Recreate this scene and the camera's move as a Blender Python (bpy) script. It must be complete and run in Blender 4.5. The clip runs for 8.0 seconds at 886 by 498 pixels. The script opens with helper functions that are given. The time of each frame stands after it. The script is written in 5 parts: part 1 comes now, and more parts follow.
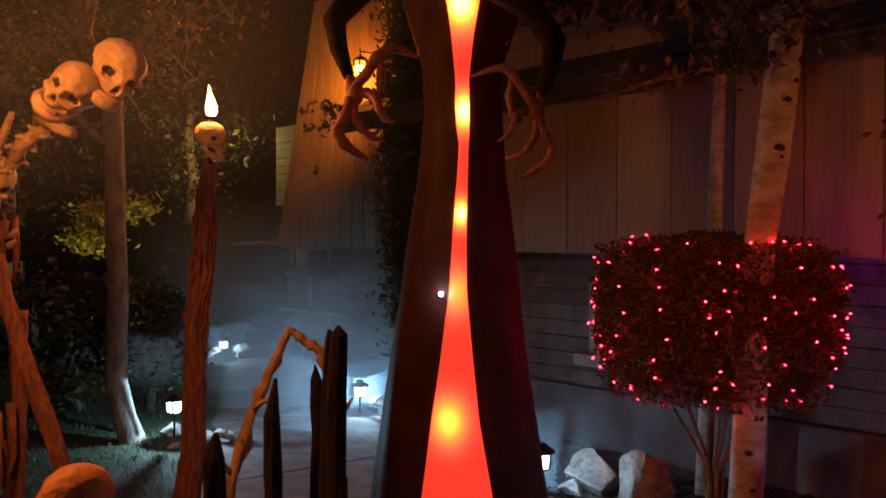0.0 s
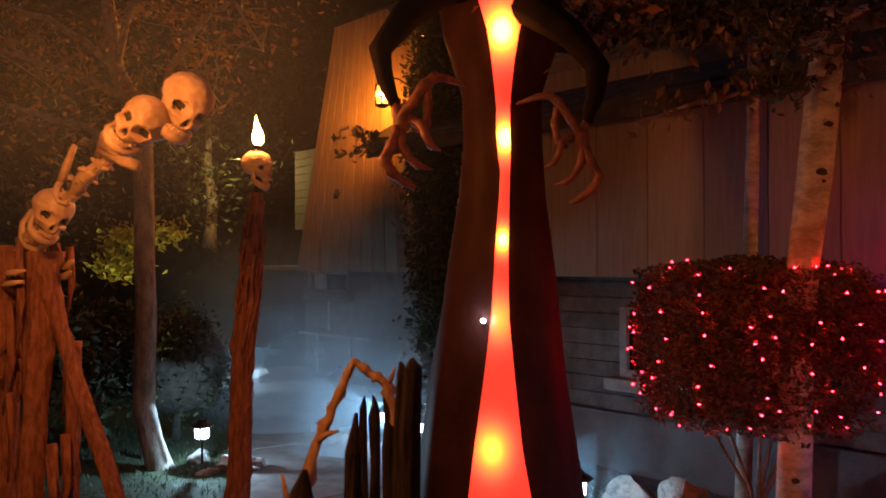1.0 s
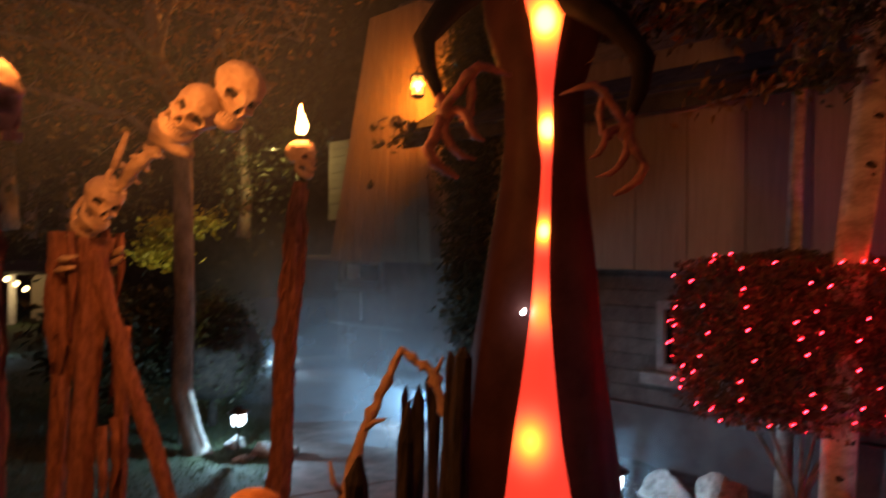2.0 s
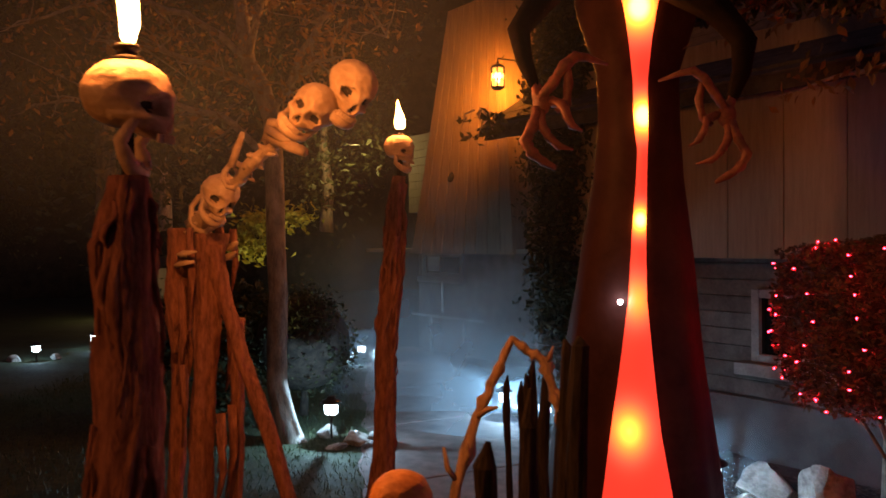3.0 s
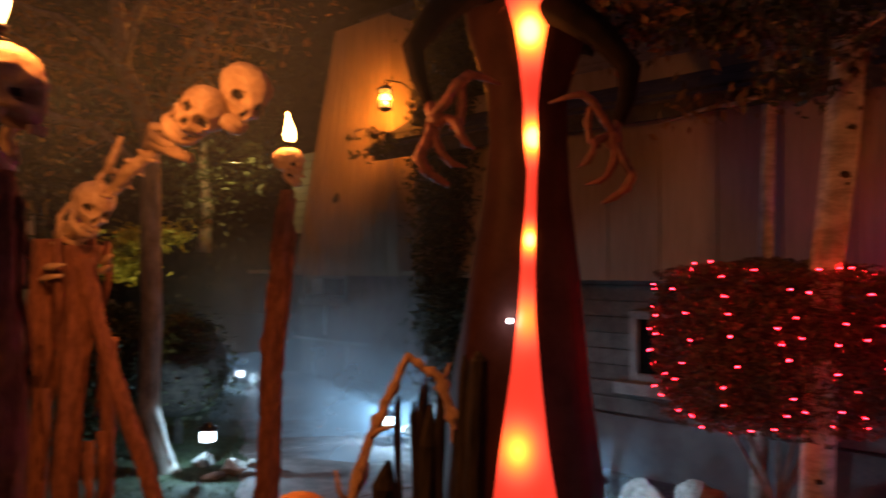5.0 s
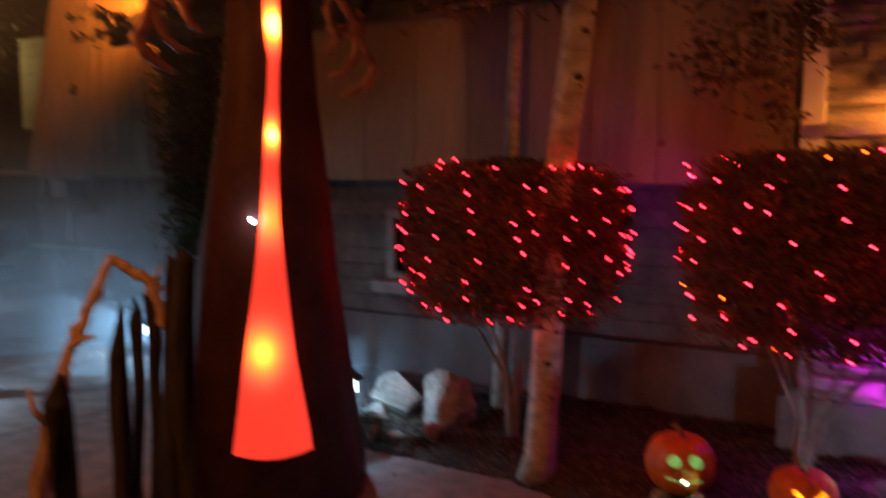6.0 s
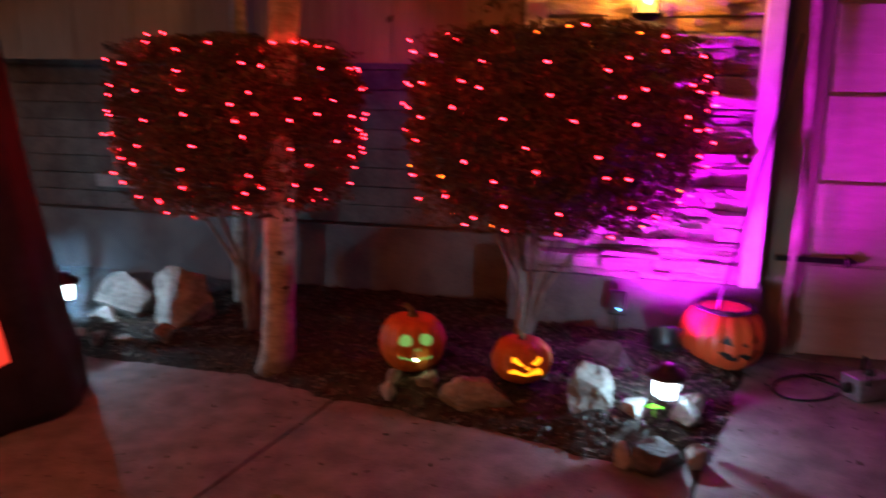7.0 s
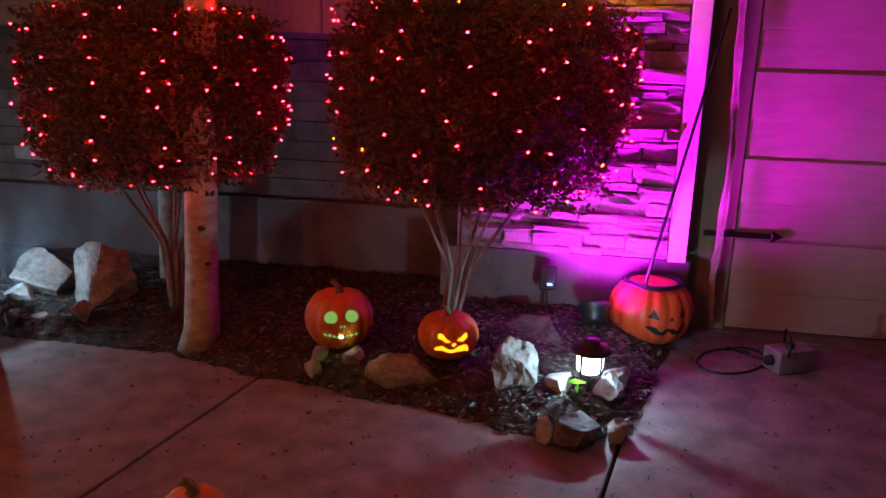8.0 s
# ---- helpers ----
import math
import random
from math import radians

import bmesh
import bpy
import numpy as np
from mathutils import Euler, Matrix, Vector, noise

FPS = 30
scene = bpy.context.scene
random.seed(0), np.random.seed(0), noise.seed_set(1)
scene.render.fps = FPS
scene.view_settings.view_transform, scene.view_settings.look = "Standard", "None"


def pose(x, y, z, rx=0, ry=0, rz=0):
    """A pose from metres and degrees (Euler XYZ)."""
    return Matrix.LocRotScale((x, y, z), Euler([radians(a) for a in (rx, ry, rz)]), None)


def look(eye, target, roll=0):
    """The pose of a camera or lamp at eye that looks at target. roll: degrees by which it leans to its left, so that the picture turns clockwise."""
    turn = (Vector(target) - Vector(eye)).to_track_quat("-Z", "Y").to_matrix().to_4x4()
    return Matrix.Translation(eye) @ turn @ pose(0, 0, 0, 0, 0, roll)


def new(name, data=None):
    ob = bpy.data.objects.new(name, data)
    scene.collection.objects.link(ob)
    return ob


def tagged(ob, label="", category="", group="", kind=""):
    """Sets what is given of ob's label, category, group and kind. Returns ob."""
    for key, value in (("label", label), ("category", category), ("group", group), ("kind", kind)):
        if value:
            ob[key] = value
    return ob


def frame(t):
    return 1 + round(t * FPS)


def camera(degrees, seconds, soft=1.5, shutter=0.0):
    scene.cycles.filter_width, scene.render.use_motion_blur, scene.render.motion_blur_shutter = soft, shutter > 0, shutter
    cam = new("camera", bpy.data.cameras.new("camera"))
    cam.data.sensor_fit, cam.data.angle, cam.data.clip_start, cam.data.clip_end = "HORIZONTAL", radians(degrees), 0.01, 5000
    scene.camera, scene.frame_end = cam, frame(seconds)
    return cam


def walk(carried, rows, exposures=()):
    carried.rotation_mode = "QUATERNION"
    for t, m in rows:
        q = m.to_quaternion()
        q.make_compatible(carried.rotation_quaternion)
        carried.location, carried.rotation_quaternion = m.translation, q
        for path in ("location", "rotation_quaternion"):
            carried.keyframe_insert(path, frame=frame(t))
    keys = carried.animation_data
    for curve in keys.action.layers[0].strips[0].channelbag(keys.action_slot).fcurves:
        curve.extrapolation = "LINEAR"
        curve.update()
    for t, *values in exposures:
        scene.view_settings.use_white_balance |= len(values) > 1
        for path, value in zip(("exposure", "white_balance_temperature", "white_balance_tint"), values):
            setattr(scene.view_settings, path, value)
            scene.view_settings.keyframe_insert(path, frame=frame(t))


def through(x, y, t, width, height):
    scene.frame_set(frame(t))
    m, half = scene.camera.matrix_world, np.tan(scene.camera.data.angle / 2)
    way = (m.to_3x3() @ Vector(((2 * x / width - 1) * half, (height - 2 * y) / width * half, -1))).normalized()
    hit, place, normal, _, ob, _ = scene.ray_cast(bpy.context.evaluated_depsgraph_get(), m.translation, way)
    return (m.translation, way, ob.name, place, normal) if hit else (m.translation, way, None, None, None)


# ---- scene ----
cam = camera(59.0, 8.0, 1.5, 0.75)
PATH = [
    (0, (-0.068, -0.026, 1.606), (-0.038, 1.974, 1.577), 0.1),
    (0.5, (-0.135, -0.033, 1.622), (-0.113, 1.967, 1.62), -0.0),
    (1, (-0.221, -0.019, 1.631), (-0.211, 1.981, 1.656), -0.2),
    (1.5, (-0.262, -0.008, 1.633), (-0.275, 1.991, 1.686), 0.2),
    (2, (-0.274, -0.016, 1.625), (-0.337, 1.983, 1.629), 0.4),
    (2.2, (-0.27, -0.02, 1.617), (-0.472, 1.97, 1.58), 0.3),
    (3.3, (-0.405, -0.07, 1.625), (-0.658, 1.914, 1.622), -0.5),
    (3.5, (-0.413, -0.074, 1.626), (-0.666, 1.91, 1.633), -0.6),
    (4, (-0.422, -0.072, 1.627), (-0.64, 1.915, 1.652), 0.3),
    (4.2, (-0.42, -0.071, 1.623), (-0.614, 1.92, 1.652), 0.5),
    (5.3, (-0.4, 0.02, 1.59), (-0.185, 2.008, 1.636), 0.0),
    (5.5, (-0.369, 0.028, 1.589), (-0.026, 1.998, 1.584), 0.1),
    (6, (-0.261, 0.075, 1.57), (0.344, 1.971, 1.37), 0.3),
    (6.2, (-0.215, 0.076, 1.553), (0.473, 1.934, 1.277), 0.3),
    (6.5, (-0.129, 0.073, 1.52), (0.687, 1.862, 1.159), 0.1),
    (7, (0.038, 0.102, 1.51), (1.115, 1.722, 1.046), 0.7),
    (7.5, (0.127, 0.086, 1.513), (1.275, 1.642, 1.003), 1.2),
    (8, (0.172, 0.074, 1.502), (1.336, 1.614, 0.977), 1.5),
]
walk(cam, [(t, look(eye, target, roll)) for t, eye, target, roll in PATH], [(0, -0.05), (0.5, 0.14), (1, 0.22), (2, 0.12), (4, 0.12), (5.5, 0.02), (6.5, 0.06), (8, 0.16)])

# ---- world and light ----
world = bpy.data.worlds.new("night_sky")
scene.world = world
world.use_nodes = True
wn = world.node_tree.nodes
wn["Background"].inputs[0].default_value = (0.95, 0.52, 0.80, 1)
wn["Background"].inputs[1].default_value = 0.046


def lamp(name, place, watts, colour, radius=0.03, kind="POINT", aim=None, cone=90, blend=0.5):
    data = bpy.data.lights.new(name, kind)
    data.energy, data.color, data.shadow_soft_size = watts, colour, radius
    if kind == "SPOT":
        data.spot_size, data.spot_blend = radians(cone), blend
    ob = new(name, data)
    ob.matrix_world = look(place, aim) if aim else Matrix.Translation(place)
    return ob


FIRE, COLD, PURPLE, AMBER = (1.0, 0.28, 0.055), (0.44, 0.74, 1.0), (0.80, 0.004, 1.0), (1.0, 0.24, 0.016)
lamp("torch_light_near", (-1.08, 1.22, 2.10), 46, FIRE, 0.08)
lamp("torch_light_far", (-0.96, 3.09, 2.22), 27, FIRE, 0.03)
# Unseen torch, added for the warm light on the near column's front
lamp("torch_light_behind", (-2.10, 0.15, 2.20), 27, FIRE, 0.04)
lamp("flood_light_beam", (2.99, 2.545, 0.275), 310, PURPLE, 0.11, "SPOT", (3.36, 2.64, 1.15), 160, 1.0)
# Spot with no visible source, added for the yellow light on the young tree
lamp("tree_spot_beam", (-2.45, 6.10, 0.16), 110, (1.0, 0.85, 0.30), 0.03, "SPOT", (-2.62, 6.35, 1.8), 50, 0.6)

# ---- materials ----


def mat(name, c1, c2, rough=0.8, scale=8.0, bump=0.3, fine=60.0, metal=0.0, stretch=(1, 1, 1), vary=0.0, sheen=0.0):
    """Two colours mixed by coarse and fine noise, with relief; vary: random shift of value between objects."""
    m = bpy.data.materials.new(name)
    m.use_nodes = True
    nt = m.node_tree
    n, l = nt.nodes, nt.links
    b = n["Principled BSDF"]
    tc, mp = n.new("ShaderNodeTexCoord"), n.new("ShaderNodeMapping")
    mp.inputs["Scale"].default_value = stretch
    l.new(tc.outputs["Object"], mp.inputs[0])
    a, f = n.new("ShaderNodeTexNoise"), n.new("ShaderNodeTexNoise")
    a.inputs["Scale"].default_value, a.inputs["Detail"].default_value = scale, 5
    f.inputs["Scale"].default_value, f.inputs["Detail"].default_value = fine, 3
    l.new(mp.outputs[0], a.inputs["Vector"])
    l.new(mp.outputs[0], f.inputs["Vector"])
    add = n.new("ShaderNodeMath")
    add.operation = "MULTIPLY_ADD"
    l.new(f.outputs[0], add.inputs[0])
    add.inputs[1].default_value = 0.45
    l.new(a.outputs[0], add.inputs[2])
    ramp = n.new("ShaderNodeValToRGB")
    ramp.color_ramp.elements[0].position, ramp.color_ramp.elements[1].position = 0.55, 0.9
    ramp.color_ramp.elements[0].color, ramp.color_ramp.elements[1].color = (*c1, 1), (*c2, 1)
    l.new(add.outputs[0], ramp.inputs[0])
    out = ramp.outputs[0]
    if vary:
        info, h, mr = n.new("ShaderNodeObjectInfo"), n.new("ShaderNodeHueSaturation"), n.new("ShaderNodeMapRange")
        mr.inputs[3].default_value, mr.inputs[4].default_value = 1 - vary, 1 + vary
        l.new(info.outputs["Random"], mr.inputs[0])
        l.new(mr.outputs[0], h.inputs["Value"])
        l.new(out, h.inputs["Color"])
        out = h.outputs[0]
    l.new(out, b.inputs["Base Color"])
    b.inputs["Roughness"].default_value, b.inputs["Metallic"].default_value = rough, metal
    if bump:
        bp = n.new("ShaderNodeBump")
        bp.inputs["Strength"].default_value, bp.inputs["Distance"].default_value = bump, 0.01
        l.new(add.outputs[0], bp.inputs["Height"])
        l.new(bp.outputs[0], b.inputs["Normal"])
    return m


def glow(name, colour, strength):
    m = bpy.data.materials.new(name)
    m.use_nodes = True
    b = m.node_tree.nodes["Principled BSDF"]
    b.inputs["Base Color"].default_value = (*[min(1, c * 0.8) for c in colour], 1)
    b.inputs["Emission Color"].default_value, b.inputs["Emission Strength"].default_value = (*colour, 1), strength
    b.inputs["Roughness"].default_value = 0.4
    return m


def leafy(name, c1, c2, through=0.25):
    """Leaves: colour by random island, a little light through them."""
    m = bpy.data.materials.new(name)
    m.use_nodes = True
    n, l = m.node_tree.nodes, m.node_tree.links
    b, g, r = n["Principled BSDF"], n.new("ShaderNodeNewGeometry"), n.new("ShaderNodeValToRGB")
    r.color_ramp.elements[0].color, r.color_ramp.elements[1].color = (*c1, 1), (*c2, 1)
    l.new(g.outputs["Random Per Island"], r.inputs[0])
    l.new(r.outputs[0], b.inputs["Base Color"])
    b.inputs["Roughness"].default_value = 0.55
    t, mix = n.new("ShaderNodeBsdfTranslucent"), n.new("ShaderNodeMixShader")
    l.new(r.outputs[0], t.inputs[0])
    mix.inputs[0].default_value = through
    l.new(b.outputs[0], mix.inputs[1])
    l.new(t.outputs[0], mix.inputs[2])
    l.new(mix.outputs[0], n["Material Output"].inputs[0])
    return m


CONCRETE = mat("concrete", (0.13, 0.108, 0.102), (0.25, 0.20, 0.195), 0.8, 7.0, 0.6, 95)
FOUNDATION = mat("foundation_concrete", (0.11, 0.108, 0.11), (0.19, 0.185, 0.185), 0.85, 5.0, 0.3, 70)
SOIL = mat("mulch", (0.014, 0.011, 0.009), (0.055, 0.044, 0.036), 0.95, 25, 1.0, 120)
GRASS = mat("lawn", (0.018, 0.028, 0.012), (0.05, 0.07, 0.03), 0.9, 20, 0.8, 150)
GRASS_BLADE = leafy("grass_blades", (0.02, 0.035, 0.012), (0.06, 0.085, 0.035))
SIDING = mat("painted_siding", (0.24, 0.19, 0.135), (0.31, 0.25, 0.185), 0.75, 6, 0.25, 40, stretch=(6, 6, 0.5), vary=0.05)
LOWER = mat("dark_lower_cladding", (0.10, 0.095, 0.09), (0.19, 0.18, 0.17), 0.85, 7, 0.5, 45, vary=0.15)
WHITE = mat("white_trim_paint", (0.68, 0.67, 0.66), (0.8, 0.79, 0.78), 0.5, 9, 0.12, 60)
# White trim darkened to grey for frames and rails that lie in dim light
GREY_TRIM = mat("dimmed_grey_trim", (0.26, 0.25, 0.25), (0.40, 0.39, 0.38), 0.7, 9, 0.2, 60)
STONE = mat("ledge_stone", (0.30, 0.27, 0.25), (0.55, 0.50, 0.46), 0.85, 14, 1.0, 70, vary=0.28)
MORTAR = mat("mortar", (0.16, 0.15, 0.14), (0.28, 0.26, 0.25), 0.95, 20, 0.6)
GARAGE = mat("garage_door_paint", (0.46, 0.34, 0.31), (0.54, 0.41, 0.38), 0.55, 5, 0.15, 50, stretch=(1, 1, 5))
ROOF = mat("roof_shingle", (0.03, 0.03, 0.03), (0.07, 0.065, 0.06), 0.9, 12, 0.6)
IRON = mat("black_iron", (0.012, 0.012, 0.012), (0.035, 0.032, 0.03), 0.45, 20, 0.2, metal=0.6)
PLASTIC = mat("black_plastic", (0.012, 0.012, 0.013), (0.025, 0.025, 0.028), 0.4, 20, 0.05)
BARK_WHITE = mat("pale_aspen_bark", (0.24, 0.21, 0.18), (0.48, 0.43, 0.38), 0.8, 9, 0.6, 40, stretch=(1, 1, 2.2))
BARK_GREY = mat("grey_bark", (0.13, 0.115, 0.10), (0.30, 0.27, 0.235), 0.85, 10, 0.8, 50, stretch=(2, 2, 0.7))
# Dark bark for scars, and for the shade-dark cores inside the shrubs
BARK_DARK = mat("scar_and_core_shade", (0.015, 0.012, 0.01), (0.05, 0.04, 0.03), 0.9, 20, 0.8)
BONE = mat("aged_bone", (0.34, 0.23, 0.13), (0.54, 0.40, 0.26), 0.6, 14, 0.5, 70)
BONE_ORANGE = mat("orange_bone", (0.36, 0.14, 0.035), (0.58, 0.26, 0.07), 0.6, 14, 0.5, 70)
SOCKET_SHADE = mat("socket_shade", (0.01, 0.008, 0.006), (0.03, 0.02, 0.015), 0.9, 20, 0.3)
RAG = mat("ragged_burlap", (0.13, 0.050, 0.032), (0.30, 0.13, 0.082), 0.95, 70, 1.0, 260, stretch=(1.0, 1.0, 0.22))
STICK = mat("bare_branch", (0.20, 0.13, 0.08), (0.42, 0.29, 0.18), 0.85, 22, 0.6, 90, stretch=(2, 2, 0.6))
CHARRED = mat("blackened_stake", (0.008, 0.007, 0.006), (0.032, 0.026, 0.022), 0.85, 12, 0.8, 60, stretch=(3, 3, 0.5))
ROBE = mat("dark_robe_nylon", (0.027, 0.010, 0.009), (0.047, 0.019, 0.017), 0.6, 5, 0.25, 30)
FLESH = mat("painted_claw", (0.08, 0.026, 0.020), (0.20, 0.065, 0.042), 0.6, 18, 0.5)
# Near-black copy of the robe nylon keeps the torchlit sleeves in gloom
DARK_SLEEVE = mat("darkened_sleeve_nylon", (0.004, 0.003, 0.003), (0.011, 0.007, 0.006), 0.9, 8, 0.3, 40)
for dull in (ROBE, CHARRED, DARK_SLEEVE):
    dull.node_tree.nodes["Principled BSDF"].inputs["Specular IOR Level"].default_value = 0.12
ROCK = mat("field_rock", (0.14, 0.13, 0.12), (0.42, 0.39, 0.35), 0.85, 9, 1.0, 45, vary=0.25)
ROCK_DARK = mat("dark_and_shaded_rock", (0.05, 0.046, 0.045), (0.17, 0.155, 0.15), 0.85, 9, 1.0, 45)
PUMPKIN = mat("pumpkin_skin", (0.52, 0.13, 0.02), (0.72, 0.24, 0.04), 0.5, 9, 0.3, 60)
STEM = mat("pumpkin_stem", (0.10, 0.075, 0.03), (0.24, 0.18, 0.08), 0.8, 30, 0.6, 80)
BUCKET = mat("orange_plastic", (0.70, 0.075, 0.025), (0.78, 0.105, 0.03), 0.4, 4, 0.05)
METAL = mat("brushed_grey_metal", (0.30, 0.30, 0.31), (0.42, 0.42, 0.43), 0.4, 14, 0.1, 60, metal=0.7)
LEAF = leafy("shrub_leaves", (0.038, 0.030, 0.016), (0.145, 0.092, 0.048))
LEAF_DRY = leafy("autumn_leaves", (0.10, 0.06, 0.02), (0.36, 0.21, 0.07))
LEAF_YELLOW = leafy("yellow_green_leaves", (0.16, 0.17, 0.02), (0.40, 0.38, 0.06), 0.4)
LEAF_DARK = leafy("dark_leaves", (0.020, 0.026, 0.013), (0.07, 0.078, 0.036))
LITTER = leafy("leaf_litter", (0.012, 0.010, 0.008), (0.17, 0.135, 0.10), 0.1)
FLAME = glow("flame", (1.0, 0.55, 0.17), 22.0)
COLD_GLASS = glow("lit_frosted_glass", (0.72, 0.90, 1.0), 9.0)
AMBER_GLASS = glow("lit_amber_glass", (1.0, 0.42, 0.07), 2.6)
AMBER_GLASS.node_tree.nodes["Principled BSDF"].inputs["Alpha"].default_value = 0.55
LAMP_CORE = glow("lamp_bulb", (1.0, 0.72, 0.32), 45.0)
RED_BULB = glow("red_bulb", (1.0, 0.0036, 0.0088), 170.0)
WARM_BULB = glow("warm_bulb", (1.0, 0.10, 0.008), 16.0)
LED = glow("white_led", (1.0, 0.86, 0.9), 60.0)
BLUE_LED = glow("blue_led", (0.1, 0.45, 1.0), 8.0)
ORANGE_GLOW = glow("orange_inner_light", (1.0, 0.36, 0.01), 2.2)
SPARK = glow("bright_inner_bulb", (0.6, 1.0, 0.85), 14.0)
BLACK = mat("flat_black_print", (0.008, 0.008, 0.008), (0.014, 0.014, 0.014), 0.6, 5, 0.0)
RUG = mat("faded_ribbon", (0.30, 0.20, 0.19), (0.46, 0.34, 0.33), 0.9, 16, 0.5, 80)

# ---- building helpers ----


def part(name, bm, material, parent=None, label="", smooth=True):
    me = bpy.data.meshes.new(name)
    bm.normal_update()
    bm.to_mesh(me)
    bm.free()
    for m in material if isinstance(material, (list, tuple)) else [material]:
        me.materials.append(m)
    if smooth:
        me.polygons.foreach_set("use_smooth", [True] * len(me.polygons))
    ob = new(name, me)
    if parent:
        ob.parent = parent
    return tagged(ob, label)


def raw(name, verts, faces, material, parent=None, label="", smooth=False):
    me = bpy.data.meshes.new(name)
    me.from_pydata(verts, [], faces)
    for m in material if isinstance(material, (list, tuple)) else [material]:
        me.materials.append(m)
    if smooth:
        me.polygons.foreach_set("use_smooth", [True] * len(me.polygons))
    ob = new(name, me)
    if parent:
        ob.parent = parent
    return tagged(ob, label)


def thing(name, label, category, place=(0, 0, 0), rz=0, group="", kind=""):
    ob = new(name)
    ob.empty_display_size = 0.05
    ob.matrix_world = pose(*place, 0, 0, rz)
    return tagged(ob, label, category, group, kind)


def box(size, at=(0, 0, 0), bevel=0.0, turn=(0, 0, 0), bm=None):
    one = bmesh.new()
    bmesh.ops.create_cube(one, size=1, matrix=pose(*at, *turn) @ Matrix.Diagonal((*size, 1)))
    if bevel:
        bmesh.ops.bevel(one, geom=one.edges[:], offset=bevel, segments=2, affect="EDGES", profile=0.6)
    if bm is None:
        return one
    me = bpy.data.meshes.new("tmp")
    one.to_mesh(me)
    one.free()
    bm.from_mesh(me)
    bpy.data.meshes.remove(me)
    return bm


def lathe(profile, sides=20, bm=None, at=(0, 0, 0), slot=0):
    """Turns (radius, height) pairs about z."""
    bm = bm or bmesh.new()
    rings = []
    for r, z in profile:
        rings.append([bm.verts.new((at[0] + r * math.cos(a), at[1] + r * math.sin(a), at[2] + z)) for a in [2 * math.pi * i / sides for i in range(sides)]])
    for a, b in zip(rings, rings[1:]):
        for i in range(sides):
            bm.faces.new((a[i], a[(i + 1) % sides], b[(i + 1) % sides], b[i])).material_index = slot
    bm.faces.new(rings[0][::-1]).material_index = slot
    bm.faces.new(rings[-1]).material_index = slot
    return bm


def tube(points, radii, sides=8, bm=None, rough=0.0, seed=0, slot=0, flat=1.0):
    """A tapered tube along points; rough: uneven skin, as a part of the radius."""
    bm = bm or bmesh.new()
    pts = [Vector(p) for p in points]
    rings, side = [], None
    for i, p in enumerate(pts):
        ahead = (pts[min(i + 1, len(pts) - 1)] - pts[max(i - 1, 0)]).normalized()
        ref = side or (Vector((1, 0, 0)) if abs(ahead.x) < 0.9 else Vector((0, 1, 0)))
        up = ahead.cross(ref).normalized()
        side = up.cross(ahead).normalized()
        r = radii[i] if isinstance(radii, (list, tuple)) else radii
        ring = []
        for k in range(sides):
            a = 2 * math.pi * k / sides
            w = 1 + rough * noise.noise(Vector((math.cos(a) * 2 + seed * 7.3, math.sin(a) * 2, i * 0.8 + seed))) * 1.6
            ring.append(bm.verts.new(p + r * w * (math.cos(a) * side + flat * math.sin(a) * up)))
        rings.append(ring)
    for a, b in zip(rings, rings[1:]):
        for k in range(sides):
            bm.faces.new((a[k], a[(k + 1) % sides], b[(k + 1) % sides], b[k])).material_index = slot
    bm.faces.new(rings[0][::-1]).material_index = slot
    bm.faces.new(rings[-1]).material_index = slot
    return bm


def along(a, b, steps, wobble=0.0, seed=0):
    a, b = Vector(a), Vector(b)
    out = []
    for i in range(steps + 1):
        t = i / steps
        off = noise.noise_vector(Vector((seed * 5.1, t * 2.3, seed))) * wobble * math.sin(math.pi * min(1, t + 0.08))
        out.append(a.lerp(b, t) + off)
    return out


def ball(radius, subdiv=3, at=(0, 0, 0), stretch=(1, 1, 1), bm=None, slot=0):
    one = bmesh.new()
    bmesh.ops.create_icosphere(one, subdivisions=subdiv, radius=radius, matrix=Matrix.Translation(at) @ Matrix.Diagonal((*stretch, 1)))
    for f in one.faces:
        f.material_index = slot
    if bm is None:
        return one
    me = bpy.data.meshes.new("tmp")
    one.to_mesh(me)
    one.free()
    bm.from_mesh(me)
    bpy.data.meshes.remove(me)
    return bm


def leaves(name, centres, size, material, parent=None, label="", seed=0, droop=0.0, aspect=0.5, flat=False):
    """Small folded leaves (four triangles each) at the given centres."""
    rng = np.random.default_rng(seed)
    c = np.asarray(centres, float)
    k = len(c)
    ax = rng.normal(size=(k, 3)) * (1, 1, 0.25 if flat else 0.8) + (0, 0, -droop)
    ax /= np.linalg.norm(ax, axis=1, keepdims=True)
    sd = np.cross(ax, rng.normal(size=(k, 3)) * (0.2, 0.2, 1) if flat else rng.normal(size=(k, 3)))
    sd /= np.linalg.norm(sd, axis=1, keepdims=True)
    nm = np.cross(ax, sd)
    s = (size * rng.uniform(0.6, 1.35, k))[:, None]
    tip, base = c + ax * s, c - ax * s
    l, r = c + sd * s * aspect + nm * s * 0.18, c - sd * s * aspect + nm * s * 0.18
    verts = np.stack([base, r, tip, l], 1).reshape(-1, 3)
    f = np.arange(k)[:, None] * 4
    faces = np.concatenate([f + (0, 1, 2), f + (0, 2, 3)], 0)
    return raw(name, verts.tolist(), faces.tolist(), material, parent, label)


